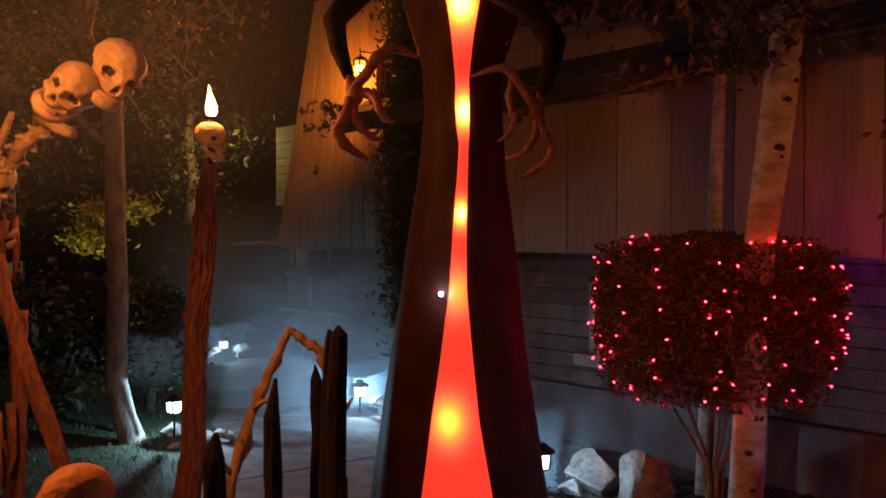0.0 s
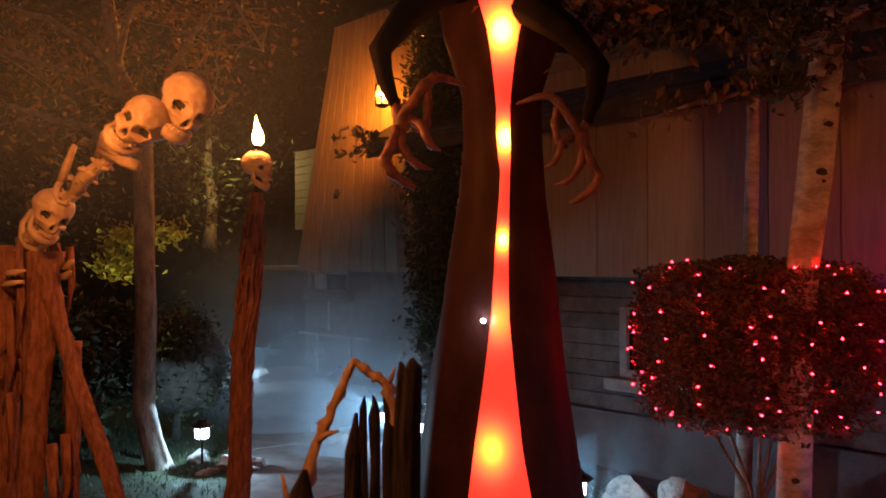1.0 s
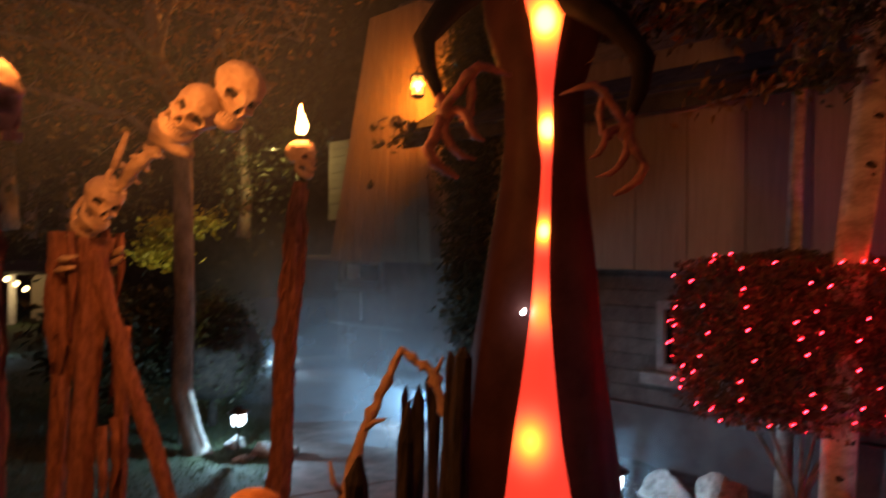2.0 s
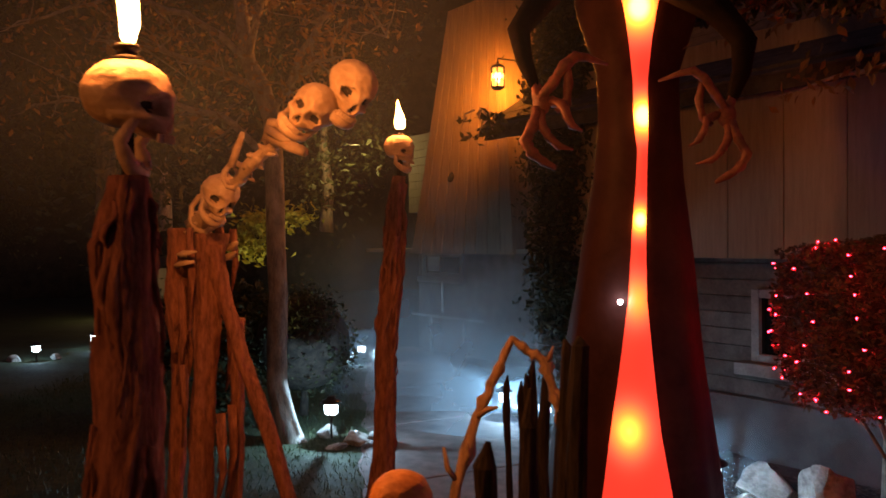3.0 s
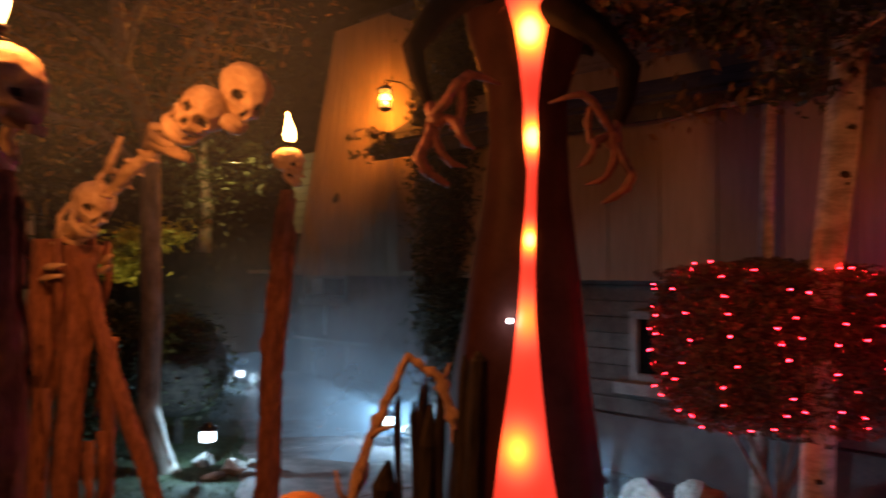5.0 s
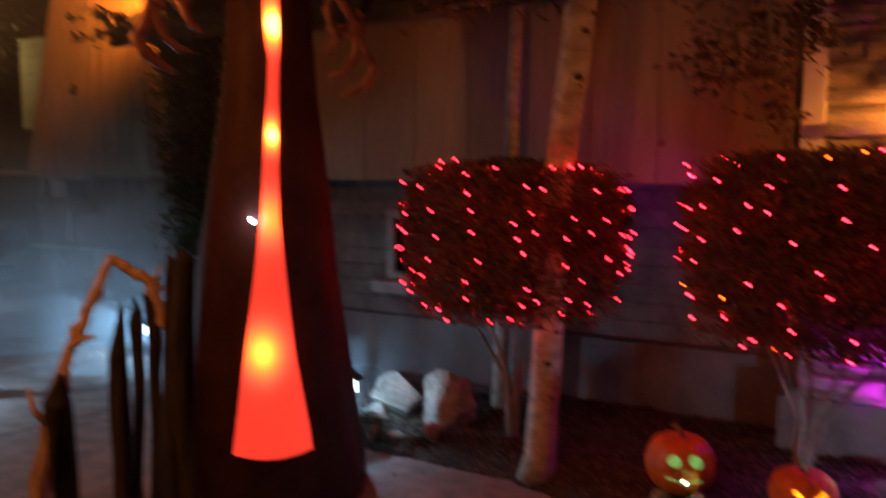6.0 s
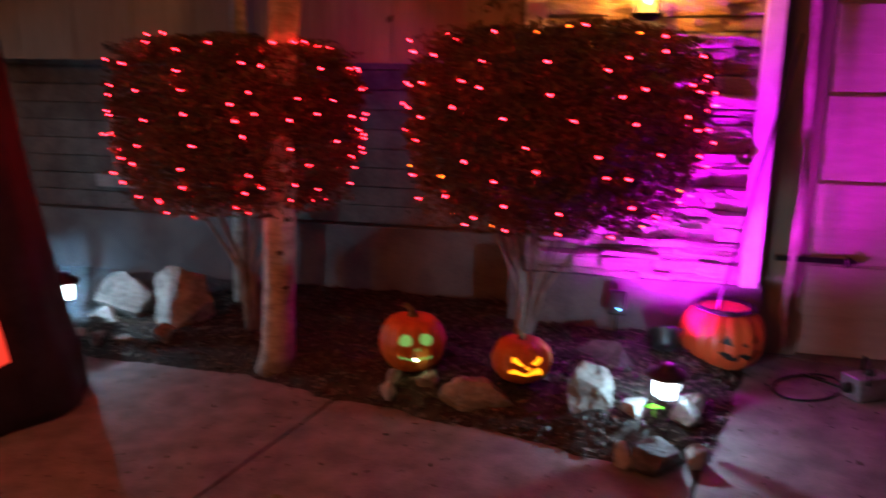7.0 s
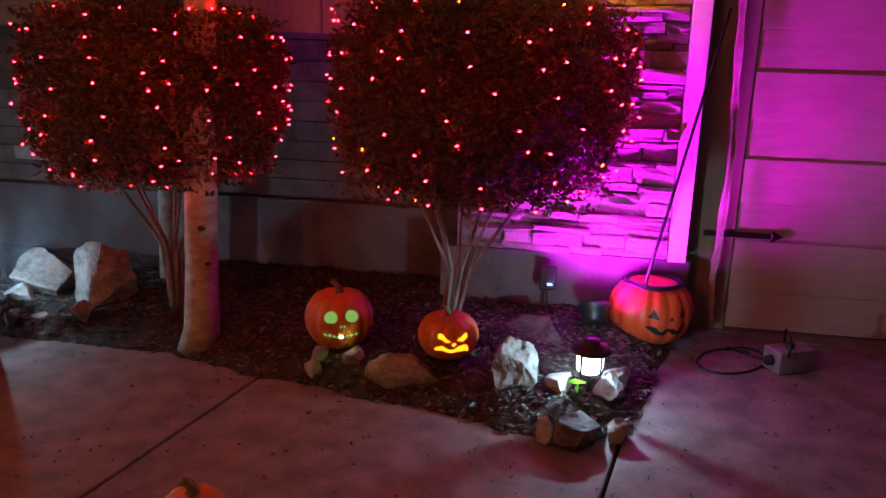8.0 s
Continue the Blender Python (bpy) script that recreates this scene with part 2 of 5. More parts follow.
def grid(name, xs, ys, height, material, label="", category="", keep=None):
    """A ground sheet over a grid, with height(x, y)."""
    verts = [(x, y, height(x, y)) for y in ys for x in xs]
    w = len(xs)
    faces = [(j * w + i, j * w + i + 1, (j + 1) * w + i + 1, (j + 1) * w + i) for j in range(len(ys) - 1) for i in range(w - 1)
             if keep is None or keep((xs[i] + xs[i + 1]) / 2, (ys[j] + ys[j + 1]) / 2)]
    ob = raw(name, verts, faces, material, None, "", True)
    return tagged(ob, label, category, "", "structure")


# the house's face runs along D, and OUT points away from it
P0, D, OUT = Vector((3.746, 2.423, 0)), Vector((0.6843, -0.7292, 0)), Vector((-0.7292, -0.6843, 0))
FACE = Matrix(((-D.x, OUT.x, 0, P0.x), (-D.y, OUT.y, 0, P0.y), (0, 0, 1, 0), (0, 0, 0, 1)))


def face(s, u, z):
    return P0 + s * D + u * OUT + Vector((0, 0, z))


def wall_box(name, s0, s1, u0, u1, z0, z1, material, parent=None, bevel=0.0, label=""):
    ob = part(name, box((s1 - s0, u1 - u0, z1 - z0), (-(s0 + s1) / 2, (u0 + u1) / 2, (z0 + z1) / 2), bevel), material, parent, label, False)
    if not parent:
        ob.matrix_world = FACE
    return ob


def edge_side(p, line):
    """Whether p lies right of an open line of points (towards the house)."""
    best, side = 1e9, False
    for (ax, ay), (bx, by) in zip(line, line[1:]):
        dx, dy = bx - ax, by - ay
        t = max(0, min(1, ((p[0] - ax) * dx + (p[1] - ay) * dy) / (dx * dx + dy * dy)))
        d = math.hypot(p[0] - ax - t * dx, p[1] - ay - t * dy)
        if d < best:
            best, side = d, (dx * (p[1] - ay) - dy * (p[0] - ax)) > 0
    return best if side else -best

# ---- ground ----
BED = [(3.45, 2.40), (2.85, 2.06), (2.47, 1.84), (2.19, 1.93), (2.06, 2.16), (1.93, 2.46), (1.69, 2.82), (1.46, 3.15), (1.23, 3.62), (0.92, 3.96), (0.60, 4.32), (0.25, 4.9), (-0.3, 6.4), (-0.9, 7.9)]
LAWN = [(-0.75, -4.0), (-0.85, 1.0), (-1.05, 3.3), (-1.45, 5.0), (-1.75, 6.3), (-2.35, 9.0), (-2.9, 12.0)]


def bed_in(x, y):
    return -edge_side((x, y), BED)


def lawn_in(x, y):
    return edge_side((x, y), LAWN)


def ground_z(x, y):
    return -0.06


def bed_z(x, y):
    d = bed_in(x, y)
    return -0.03 + 0.13 * min(1, max(0, d + 0.03) / 0.28) ** 0.7 + 0.022 * noise.noise(Vector((x * 6, y * 6, 1))) + 0.012 * noise.noise(Vector((x * 19, y * 19, 4)))


def lawn_z(x, y):
    d = lawn_in(x, y)
    return -0.03 + 0.06 * min(1, max(0, d + 0.03) / 0.25) + 0.02 * noise.noise(Vector((x * 2, y * 2, 8)))


grid("ground", np.linspace(-150, 150, 41).tolist(), np.linspace(-150, 150, 41).tolist(), ground_z, GRASS, "dark night ground around the house", "ground")
tagged(grid("garden_bed", np.arange(-1.4, 4.4, 0.045).tolist(), np.arange(1.7, 9.2, 0.045).tolist(), bed_z, SOIL, "dark bark mulch bed along the house", "garden bed", lambda x, y: bed_in(x, y) > -0.03))
tagged(grid("lawn", np.arange(-16, -0.5, 0.12).tolist(), np.arange(-3, 22, 0.12).tolist(), lawn_z, GRASS, "dark short lawn beside the driveway", "lawn", lambda x, y: lawn_in(x, y) > -0.05))

# driveway of concrete slabs with open joints
drive = thing("driveway", "worn pale concrete driveway of large slabs", "driveway", kind="structure")
E1, E2 = Vector((0.845, 0.535, 0)), Vector((-0.535, 0.845, 0))
ORIGIN = Vector((2.418, 1.853, 0))
for j in range(-3, 7):
    for i in range(-4, 5):
        a0, b0 = i * 4.6 - 3.2, j * 1.6
        bm = bmesh.new()
        mid = ORIGIN + E1 * (a0 + 2.3) + E2 * (b0 + 0.8)
        if mid.length > 13 or mid.y > 10.5:
            continue
        box((4.6 - 0.014, 1.6 - 0.014, 0.12), (0, 0, -0.06), 0.008, bm=bm)
        slab = part("slab", bm, CONCRETE, drive, "", False)
        slab.matrix_world = Matrix.Translation(mid) @ Matrix.Rotation(math.atan2(0.535, 0.845), 4, "Z")
wall = thing("driveway_base", "dark packed earth below the slabs", "ground", kind="structure")
part("earth", box((26, 24, 0.02), (0, 3, -0.045)), SOIL, wall, "", False)

# ---- the house ----
house_wall = thing("wall_lower", "dark lower house wall of rough boards on a concrete base", "wall", kind="structure")
house_wall.matrix_world = FACE
wall_box("core", -6.2, -1.45, -0.55, -0.32, 0.0, 1.6, LOWER, house_wall)
for i in range(9):
    wall_box("board", -6.2, -1.46, -0.32, -0.305 + 0.006 * (i % 2), 0.52 + i * 0.118, 0.52 + i * 0.118 + 0.112, LOWER, house_wall, 0.003)
wall_box("foundation", -6.2, -0.12, -0.30, -0.24, -0.1, 0.515, FOUNDATION, None, 0.006)
tagged(bpy.data.objects["foundation"], "bare grey concrete foundation wall", "foundation", "", "structure")

siding = thing("wall_siding", "tan painted vertical board siding of the upper wall", "wall", kind="structure")
siding.matrix_world = FACE
wall_box("core", -6.2, -1.44, -0.2, -0.02, 1.54, 3.0, SIDING, siding)
k, s = 0, -6.2
while s < -1.5:
    w = 0.405
    wall_box("board", s, min(s + w - 0.006, -1.44), -0.02, 0.0, 1.50, 2.62, SIDING, siding, 0.003)
    s += w
wall_box("soffit", -6.2, -1.4, -0.34, -0.2, 1.54, 1.6, SIDING, siding)
roof = thing("roof", "dark shingled roof edge with a wooden fascia", "roof", kind="structure")
roof.matrix_world = FACE
wall_box("fascia", -6.4, 6.0, 0.28, 0.31, 2.52, 2.68, ROOF, roof, 0.004)
wall_box("eave_boards", -6.4, 6.0, -0.3, 0.28, 2.6, 2.63, ROOF, roof)
bm = bmesh.new()
for row in range(10):
    box((12.5, 0.34, 0.02), (0.2, 0.22 - row * 0.26, 2.70 + row * 0.16), 0.004, (-31, 0, 0), bm)
part("shingles", bm, ROOF, roof, "", False)
wall_box("back", -12, 6, -4.2, -4.0, 0, 6.0, LOWER, roof)

# the tall tapering chimney wall with a lamp
wall_box("return_wall", -6.2, -6.05, -2.1, -0.55, 0.0, 1.6, LOWER)
tagged(bpy.data.objects["return_wall"], "dark return wall beside the recessed windows", "wall", "", "structure")
tower = thing("chimney_wall", "tall tapering wall of tan vertical boards with a knot hole", "wall", kind="structure")
tower.matrix_world = FACE
U_T = -1.15


def lean_board(a0, a1, b0, b1, z0, z1, u, thick, parent, material, name="board"):
    """A board whose foot spans a0..a1 and whose head spans b0..b1 along the wall."""
    bm = bmesh.new()
    v = []
    for uu in (u, u + thick):
        v.append([bm.verts.new((-q, uu, z)) for q, z in ((a0, z0), (a1, z0), (b1, z1 + 0.0), (b0, z1))])
    bm.faces.new(v[0][::-1])
    bm.faces.new(v[1])
    for i in range(4):
        bm.faces.new((v[0][i], v[0][(i + 1) % 4], v[1][(i + 1) % 4], v[1][i]))
    bmesh.ops.recalc_face_normals(bm, faces=bm.faces)
    return part(name, bm, material, parent, "", False)


NB = 9
for i in range(NB):
    f0, f1 = i / NB, (i + 1) / NB - 0.012
    lean_board(-9.73 + 2.08 * f0, -9.73 + 2.08 * f1, -8.87 + 1.02 * f0, -8.87 + 1.02 * f1, 1.48, 4.50, U_T, 0.03, tower, SIDING)
lean_board(-9.70, -7.68, -8.85, -7.88, 1.49, 4.49, U_T - 0.5, 0.49, tower, SIDING, "core")
part("knot_hole", tube([(8.83, U_T + 0.024, 2.43), (8.83, U_T + 0.036, 2.43)], 0.06, 10, rough=0.4), BARK_DARK, tower, "dark knot hole")
side_wall = thing("wall_side", "pale clapboard wall cut to the shape of its light pool", "wall", kind="structure")
side_wall.matrix_world = FACE
# Boards cover only the lit patch; the wall ends where its light fades
for i in range(5, 15):
    wall_box("clapboard", -10.4, -9.6 + 0.04 * i, -1.56, -1.53 + 0.004 * (i % 2), 1.5 + i * 0.11, 1.5 + i * 0.11 + 0.105, SIDING, side_wall, 0.003)
far_wall = thing("wall_far", "dark recessed wall below the chimney wall", "wall", kind="structure")
far_wall.matrix_world = FACE
wall_box("core", -11.0, -6.0, -2.3, -2.1, 0, 1.62, LOWER, far_wall)
wall_box("ceiling_edge", -11.0, -6.2, -2.1, -1.17, 1.49, 1.54, SIDING, far_wall)


def window(name, s0, s1, z0, z1, u, label, bars=1, sill=0.1):
    w = thing(name, label, "window", kind="structure")
    w.matrix_world = FACE
    t = 0.06
    wall_box("frame_side", s0, s0 + t, u, u + 0.05, z0, z1, GREY_TRIM, w, 0.006)
    wall_box("frame_side", s1 - t, s1, u, u + 0.05, z0, z1, GREY_TRIM, w, 0.006)
    wall_box("frame_head", s0 + t, s1 - t, u, u + 0.048, z1 - t, z1, GREY_TRIM, w, 0.006)
    wall_box("frame_foot", s0 + t, s1 - t, u, u + 0.048, z0, z0 + t, GREY_TRIM, w, 0.006)
    for b in range(bars):
        m = s0 + (s1 - s0) * (b + 1) / (bars + 1)
        wall_box("mullion", m - 0.02, m + 0.02, u, u + 0.04, z0 + t, z1 - t, GREY_TRIM, w, 0.004)
    wall_box("pane", s0 + t, s1 - t, u + 0.005, u + 0.012, z0 + t, z1 - t, GLASS, w)
    wall_box("sill", s0 - sill, s1 + sill, u, u + 0.11, z0 - 0.09, z0 - 0.002, GREY_TRIM, w, 0.01)
    return w


GLASS = bpy.data.materials.new("dark_window_glass")
GLASS.use_nodes = True
gb = GLASS.node_tree.nodes["Principled BSDF"]
gb.inputs["Base Color"].default_value = (0.012, 0.014, 0.016, 1)
gb.inputs["Roughness"].default_value = 0.06
window("window_1", -4.17, -2.9, 0.77, 1.28, -0.305, "white framed basement window with a pale sill")
window("window_2", -10.85, -9.85, 1.12, 1.47, -2.1, "white silled window under the overhang with a pale blind", 0, 0.04)
wall_box("blind", -10.72, -10.42, -2.085, -2.07, 1.19, 1.42, WHITE, bpy.data.objects["window_2"], 0.004, "half-drawn cream blind")
railing = thing("porch_railing", "thin pale railing below the recessed window", "railing")
railing.matrix_world = FACE
wall_box("rail", -10.9, -9.2, -1.93, -1.90, 0.53, 0.565, GREY_TRIM, railing, 0.006)
for q in (-10.42, -9.62):
    wall_box("post", q - 0.02, q + 0.02, -1.93, -1.90, 0.0, 0.53, GREY_TRIM, railing, 0.005)
wall_box("drainpipe", -10.35, -10.315, -2.08, -2.05, 0.6, 1.04, WHITE, far_wall, 0.008, "thin white downpipe")

# stone pier with its trim
pier = thing("stone_pier", "pier of stacked ledge stones with white corner trim", "pier", kind="structure")
pier.matrix_world = FACE
wall_box("mortar_core", -1.36, -0.23, -0.3, 0.105, 0.40, 2.62, MORTAR, pier)
wall_box("base", -1.45, -0.12, -0.24, 0.11, -0.1, 0.395, FOUNDATION, pier, 0.01)
wall_box("corner_trim", -0.245, -0.155, 0.08, 0.165, 0.40, 2.6, WHITE, pier, 0.006)
wall_box("corner_trim", -1.40, -1.29, 0.08, 0.165, 1.0, 2.6, WHITE, pier, 0.006)
wall_box("return_trim", -0.170, -0.152, -0.3, 0.08, -0.02, 2.6, WHITE, pier, 0.003)

# garage door of four panels
garage = thing("garage_door", "pale panelled garage door with a black strap hinge", "garage door", kind="structure")
garage.matrix_world = FACE
for z, h in ((0.01, 0.505), (0.52, 0.425), (0.95, 0.435), (1.39, 0.435), (1.83, 0.39)):
    wall_box("panel", 0.105, 4.9, -0.075, -0.02, z, z + h - 0.004, GARAGE, garage, 0.003)
    wall_box("rail", 0.105, 4.9, -0.02, -0.010, z + h * 0.42, z + h - 0.012, GARAGE, garage, 0.008)
wall_box("backing", 0.108, 4.88, -0.085, -0.026, 0.012, 2.2, GARAGE, garage)
wall_box("jamb", -0.150, 0.10, -0.09, 0.0, 0, 2.3, SIDING, garage, 0.006)
wall_box("head", -0.094, 5.2, -0.09, 0.02, 2.22, 2.62, SIDING, garage, 0.006)
bm = box((0.34, 0.012, 0.030), (-0.11, 0.008, 0.535), 0.004)
vs = [bm.verts.new((-0.28 - q, uu, 0.535 + h)) for uu in (0.002, 0.014) for q, h in ((0, -0.032), (0.06, 0), (0, 0.032), (0.012, 0))]
for f in ((3, 2, 1, 0), (4, 5, 6, 7), (0, 1, 5, 4), (1, 2, 6, 5), (2, 3, 7, 6), (3, 0, 4, 7)):
    bm.faces.new([vs[i] for i in f])
hinge = part("strap_hinge", bm, IRON, garage, "black arrow-headed strap hinge", False)
hinge.location = (0, 0.004, 0)


def wall_lantern(name, place, rz, label, reach=0.1):
    """Iron lantern on a bracket: cap, four posts, glass, base."""
    w = thing(name, label, "wall lamp", place, rz)
    part("back_plate", box((0.09, 0.02, 0.2), (0, reach, 0.13), 0.006), IRON, w)
    part("arm", tube([(0, reach, 0.12), (0, reach * 0.5, 0.21), (0, 0, 0.20), (0, 0, 0.16)], 0.009, 8), IRON, w)
    part("cap", lathe([(0.075, 0.10), (0.085, 0.105), (0.05, 0.135), (0.015, 0.15), (0.012, 0.17)], 8), IRON, w, "", False)
    part("base", lathe([(0.03, -0.135), (0.07, -0.115), (0.075, -0.10)], 8), IRON, w, "", False)
    for a in range(4):
        x, y = 0.066 * math.cos(math.pi / 4 + a * math.pi / 2), 0.066 * math.sin(math.pi / 4 + a * math.pi / 2)
        part("post", box((0.01, 0.01, 0.2), (x, y, 0)), IRON, w, "", False)
    for z in (-0.03, 0.04):
        part("ring", lathe([(0.069, z), (0.072, z), (0.072, z + 0.008), (0.069, z + 0.008)], 8), IRON, w, "", False)
    g = part("glass", lathe([(0.055, -0.10), (0.06, 0), (0.055, 0.1)], 12), AMBER_GLASS, w, "glowing amber glass")
    g.visible_shadow = False
    b = part("bulb", lathe([(0.008, -0.055), (0.022, -0.03), (0.026, 0.0), (0.016, 0.03), (0.004, 0.042)], 12), LAMP_CORE, w, "bright bulb")
    b.visible_shadow = False
    return w


yaw_face = math.degrees(math.atan2(-OUT.x, OUT.y)) + 180
p = face(-7.36, -0.65, 3.36)
wall_lantern("wall_lamp", p, yaw_face, "lit amber iron lantern on the chimney wall", 0.46)
lamp("wall_lamp_light", p + OUT * 0.0, 450, AMBER, 0.05)
p = face(-0.80, 0.26, 1.85)
wall_lantern("wall_lamp", p, yaw_face, "lit amber iron lantern on the stone pier")
lamp("pier_lamp_light", p + OUT * 0.02, 36, AMBER, 0.05)

# Lamp and fixture added out of sight, for the yellow light on the side wall
fx = thing("side_lamp", "unseen iron lamp added to light the pale side wall", "wall lamp", face(-11.3, -1.15, 3.1), yaw_face)
part("shade", lathe([(0.03, 0.06), (0.09, 0.0), (0.085, -0.004), (0.025, 0.05)], 14), IRON, fx)
part("arm", tube([(0, 0.38, 0.10), (0, 0.2, 0.13), (0, 0, 0.06)], 0.01, 8), IRON, fx)
lamp("side_lamp_light", face(-11.3, -1.15, 3.03), 42, (1.0, 0.72, 0.22), 0.04)

# ---- inflatable robed figure, one plain mesh ----


def curve_at(table, z):
    zs = [q[0] for q in table]
    return [float(np.interp(z, zs, [q[k] for q in table])) for k in range(1, len(table[0]))]


def strip_material():
    """Red nylon with painted emission: hot spots at five heights for unbuilt bulbs."""
    m = bpy.data.materials.new("red_nylon_painted_glow")
    m.use_nodes = True
    n, l = m.node_tree.nodes, m.node_tree.links
    b = n["Principled BSDF"]
    b.inputs["Base Color"].default_value, b.inputs["Roughness"].default_value = (0.5, 0.02, 0.015, 1), 0.55
    tc = n.new("ShaderNodeTexCoord")
    total = None
    for x, z, size, power in ((0.012, 0.775, 0.105, 1.25), (0.045, 1.36, 0.10, 0.85), (0.066, 1.715, 0.062, 1.75), (0.080, 2.175, 0.080, 1.9), (0.065, 2.66, 0.11, 1.8)):
        sub, div, ln, ex, mul = n.new("ShaderNodeVectorMath"), n.new("ShaderNodeVectorMath"), n.new("ShaderNodeVectorMath"), n.new("ShaderNodeMath"), n.new("ShaderNodeMath")
        sub.operation, div.operation, ln.operation, ex.operation, mul.operation = "SUBTRACT", "MULTIPLY", "DOT_PRODUCT", "EXPONENT", "MULTIPLY"
        l.new(tc.outputs["Object"], sub.inputs[0])
        sub.inputs[1].default_value = (x, 3.50, z)
        l.new(sub.outputs[0], div.inputs[0])
        div.inputs[1].default_value = (1 / size, 0, 0.75 / size)
        l.new(div.outputs[0], ln.inputs[0])
        l.new(div.outputs[0], ln.inputs[1])
        neg = n.new("ShaderNodeMath")
        neg.operation = "MULTIPLY"
        neg.inputs[1].default_value = -1.6
        l.new(ln.outputs["Value"], neg.inputs[0])
        l.new(neg.outputs[0], ex.inputs[0])
        mul.inputs[1].default_value = power
        l.new(ex.outputs[0], mul.inputs[0])
        if total is None:
            total = mul.outputs[0]
        else:
            add = n.new("ShaderNodeMath")
            l.new(total, add.inputs[0])
            l.new(mul.outputs[0], add.inputs[1])
            total = add.outputs[0]
    ramp = n.new("ShaderNodeValToRGB")
    e = ramp.color_ramp.elements
    e[0].position, e[0].color = 0.0, (0.82, 0.042, 0.022, 1)
    e[1].position, e[1].color = 1.0, (1.0, 0.42, 0.10, 1)
    for pos, c in ((0.12, (1.0, 0.062, 0.030, 1)), (0.45, (1.0, 0.12, 0.018, 1)), (0.75, (1.0, 0.22, 0.02, 1))):
        q = e.new(pos)
        q.color = c
    half = n.new("ShaderNodeMath")
    half.operation = "MULTIPLY"
    half.inputs[1].default_value = 0.62
    l.new(total, half.inputs[0])
    l.new(half.outputs[0], ramp.inputs[0])
    st = n.new("ShaderNodeMath")
    st.operation = "MULTIPLY_ADD"
    st.inputs[1].default_value, st.inputs[2].default_value = 3.6, 1.15
    l.new(total, st.inputs[0])
    l.new(ramp.outputs[0], b.inputs["Emission Color"])
    l.new(st.outputs[0], b.inputs["Emission Strength"])
    wave, bp = n.new("ShaderNodeTexNoise"), n.new("ShaderNodeBump")
    wave.inputs["Scale"].default_value = 24
    bp.inputs["Strength"].default_value = 0.3
    l.new(wave.outputs[0], bp.inputs["Height"])
    l.new(bp.outputs[0], b.inputs["Normal"])
    return m


STRIP = strip_material()
# height, half width, centre x
BODY = [(0.0, 0.468, 0.089), (0.12, 0.463, 0.083), (0.417, 0.419, 0.066), (1.048, 0.334, 0.065), (1.562, 0.262, 0.074), (1.911, 0.202, 0.079), (2.162, 0.183, 0.082), (2.397, 0.187, 0.078), (2.703, 0.288, 0.086), (2.952, 0.319, 0.088), (3.168, 0.237, 0.082), (3.405, 0.19, 0.082), (3.595, 0.048, 0.082)]
SLIT = [(0.314, 0.176, 0.052), (0.417, 0.163, 0.052), (0.771, 0.109, 0.043), (1.049, 0.075, 0.048), (1.361, 0.04, 0.053), (1.667, 0.03, 0.061), (1.901, 0.024, 0.073), (2.031, 0.022, 0.078), (2.087, 0.028, 0.075), (2.18, 0.032, 0.071), (2.32, 0.031, 0.07), (2.526, 0.051, 0.071), (2.67, 0.074, 0.073), (2.85, 0.125, 0.075), (2.993, 0.163, 0.075)]
bm = bmesh.new()
rows, NS = [], 44
zs = [0.0, 0.06] + [0.12 + i * 0.06 for i in range(60)]
for z in zs:
    w, cx = curve_at(BODY, z)
    ring = []
    for k in range(NS):
        a = 2 * math.pi * k / NS
        fold = 1 + 0.035 * math.sin(a * 7 + z * 1.5) * max(0.2, 1 - z / 3) + 0.05 * noise.noise(Vector((math.cos(a) * 2, math.sin(a) * 2, z * 1.3)))
        ring.append(bm.verts.new((cx + w * fold * math.cos(a), 3.52 + 0.86 * w + w * 0.86 * fold * math.sin(a), z)))
    rows.append(ring)
for a, b in zip(rows, rows[1:]):
    for k in range(NS):
        bm.faces.new((a[k], a[(k + 1) % NS], b[(k + 1) % NS], b[k]))
bm.faces.new(rows[0][::-1])
bm.faces.new(rows[-1])
# the lit panel down the front, 6 mm proud of the robe
prev, NP = None, 9
pz = [0.315 + i * 0.04 for i in range(70)]
for z in pz:
    if z > 2.94:
        break
    hw, px = curve_at(SLIT, z)
    bw, bx = curve_at(BODY, z)
    line = []
    for k in range(NP):
        x = px + hw * (2 * k / (NP - 1) - 1)
        q = min(0.98, abs(x - bx) / bw)
        sag = 0.018 * (1 - (2 * k / (NP - 1) - 1) ** 2) if z < 0.35 else 0
        zz = z - sag * 1.2
        line.append(bm.verts.new((x, 3.52 + 0.86 * bw - bw * 0.86 * math.sqrt(1 - q * q) - 0.016 - 0.012 * (1 - (2 * k / (NP - 1) - 1) ** 2), zz)))
    if prev:
        for k in range(NP - 1):
            f = bm.faces.new((prev[k], prev[k + 1], line[k + 1], line[k]))
            f.material_index = 1
    prev = line
# pointed top of the panel
for k in range(0, NP - 1, 2):
    a, b = prev[k], prev[min(k + 2, NP - 1)]
    mid = prev[k + 1]
    tip = bm.verts.new((mid.co.x, mid.co.y - 0.01, mid.co.z + 0.12))
    bm.faces.new((a, mid, tip)).material_index = 1
    bm.faces.new((mid, b, tip)).material_index = 1
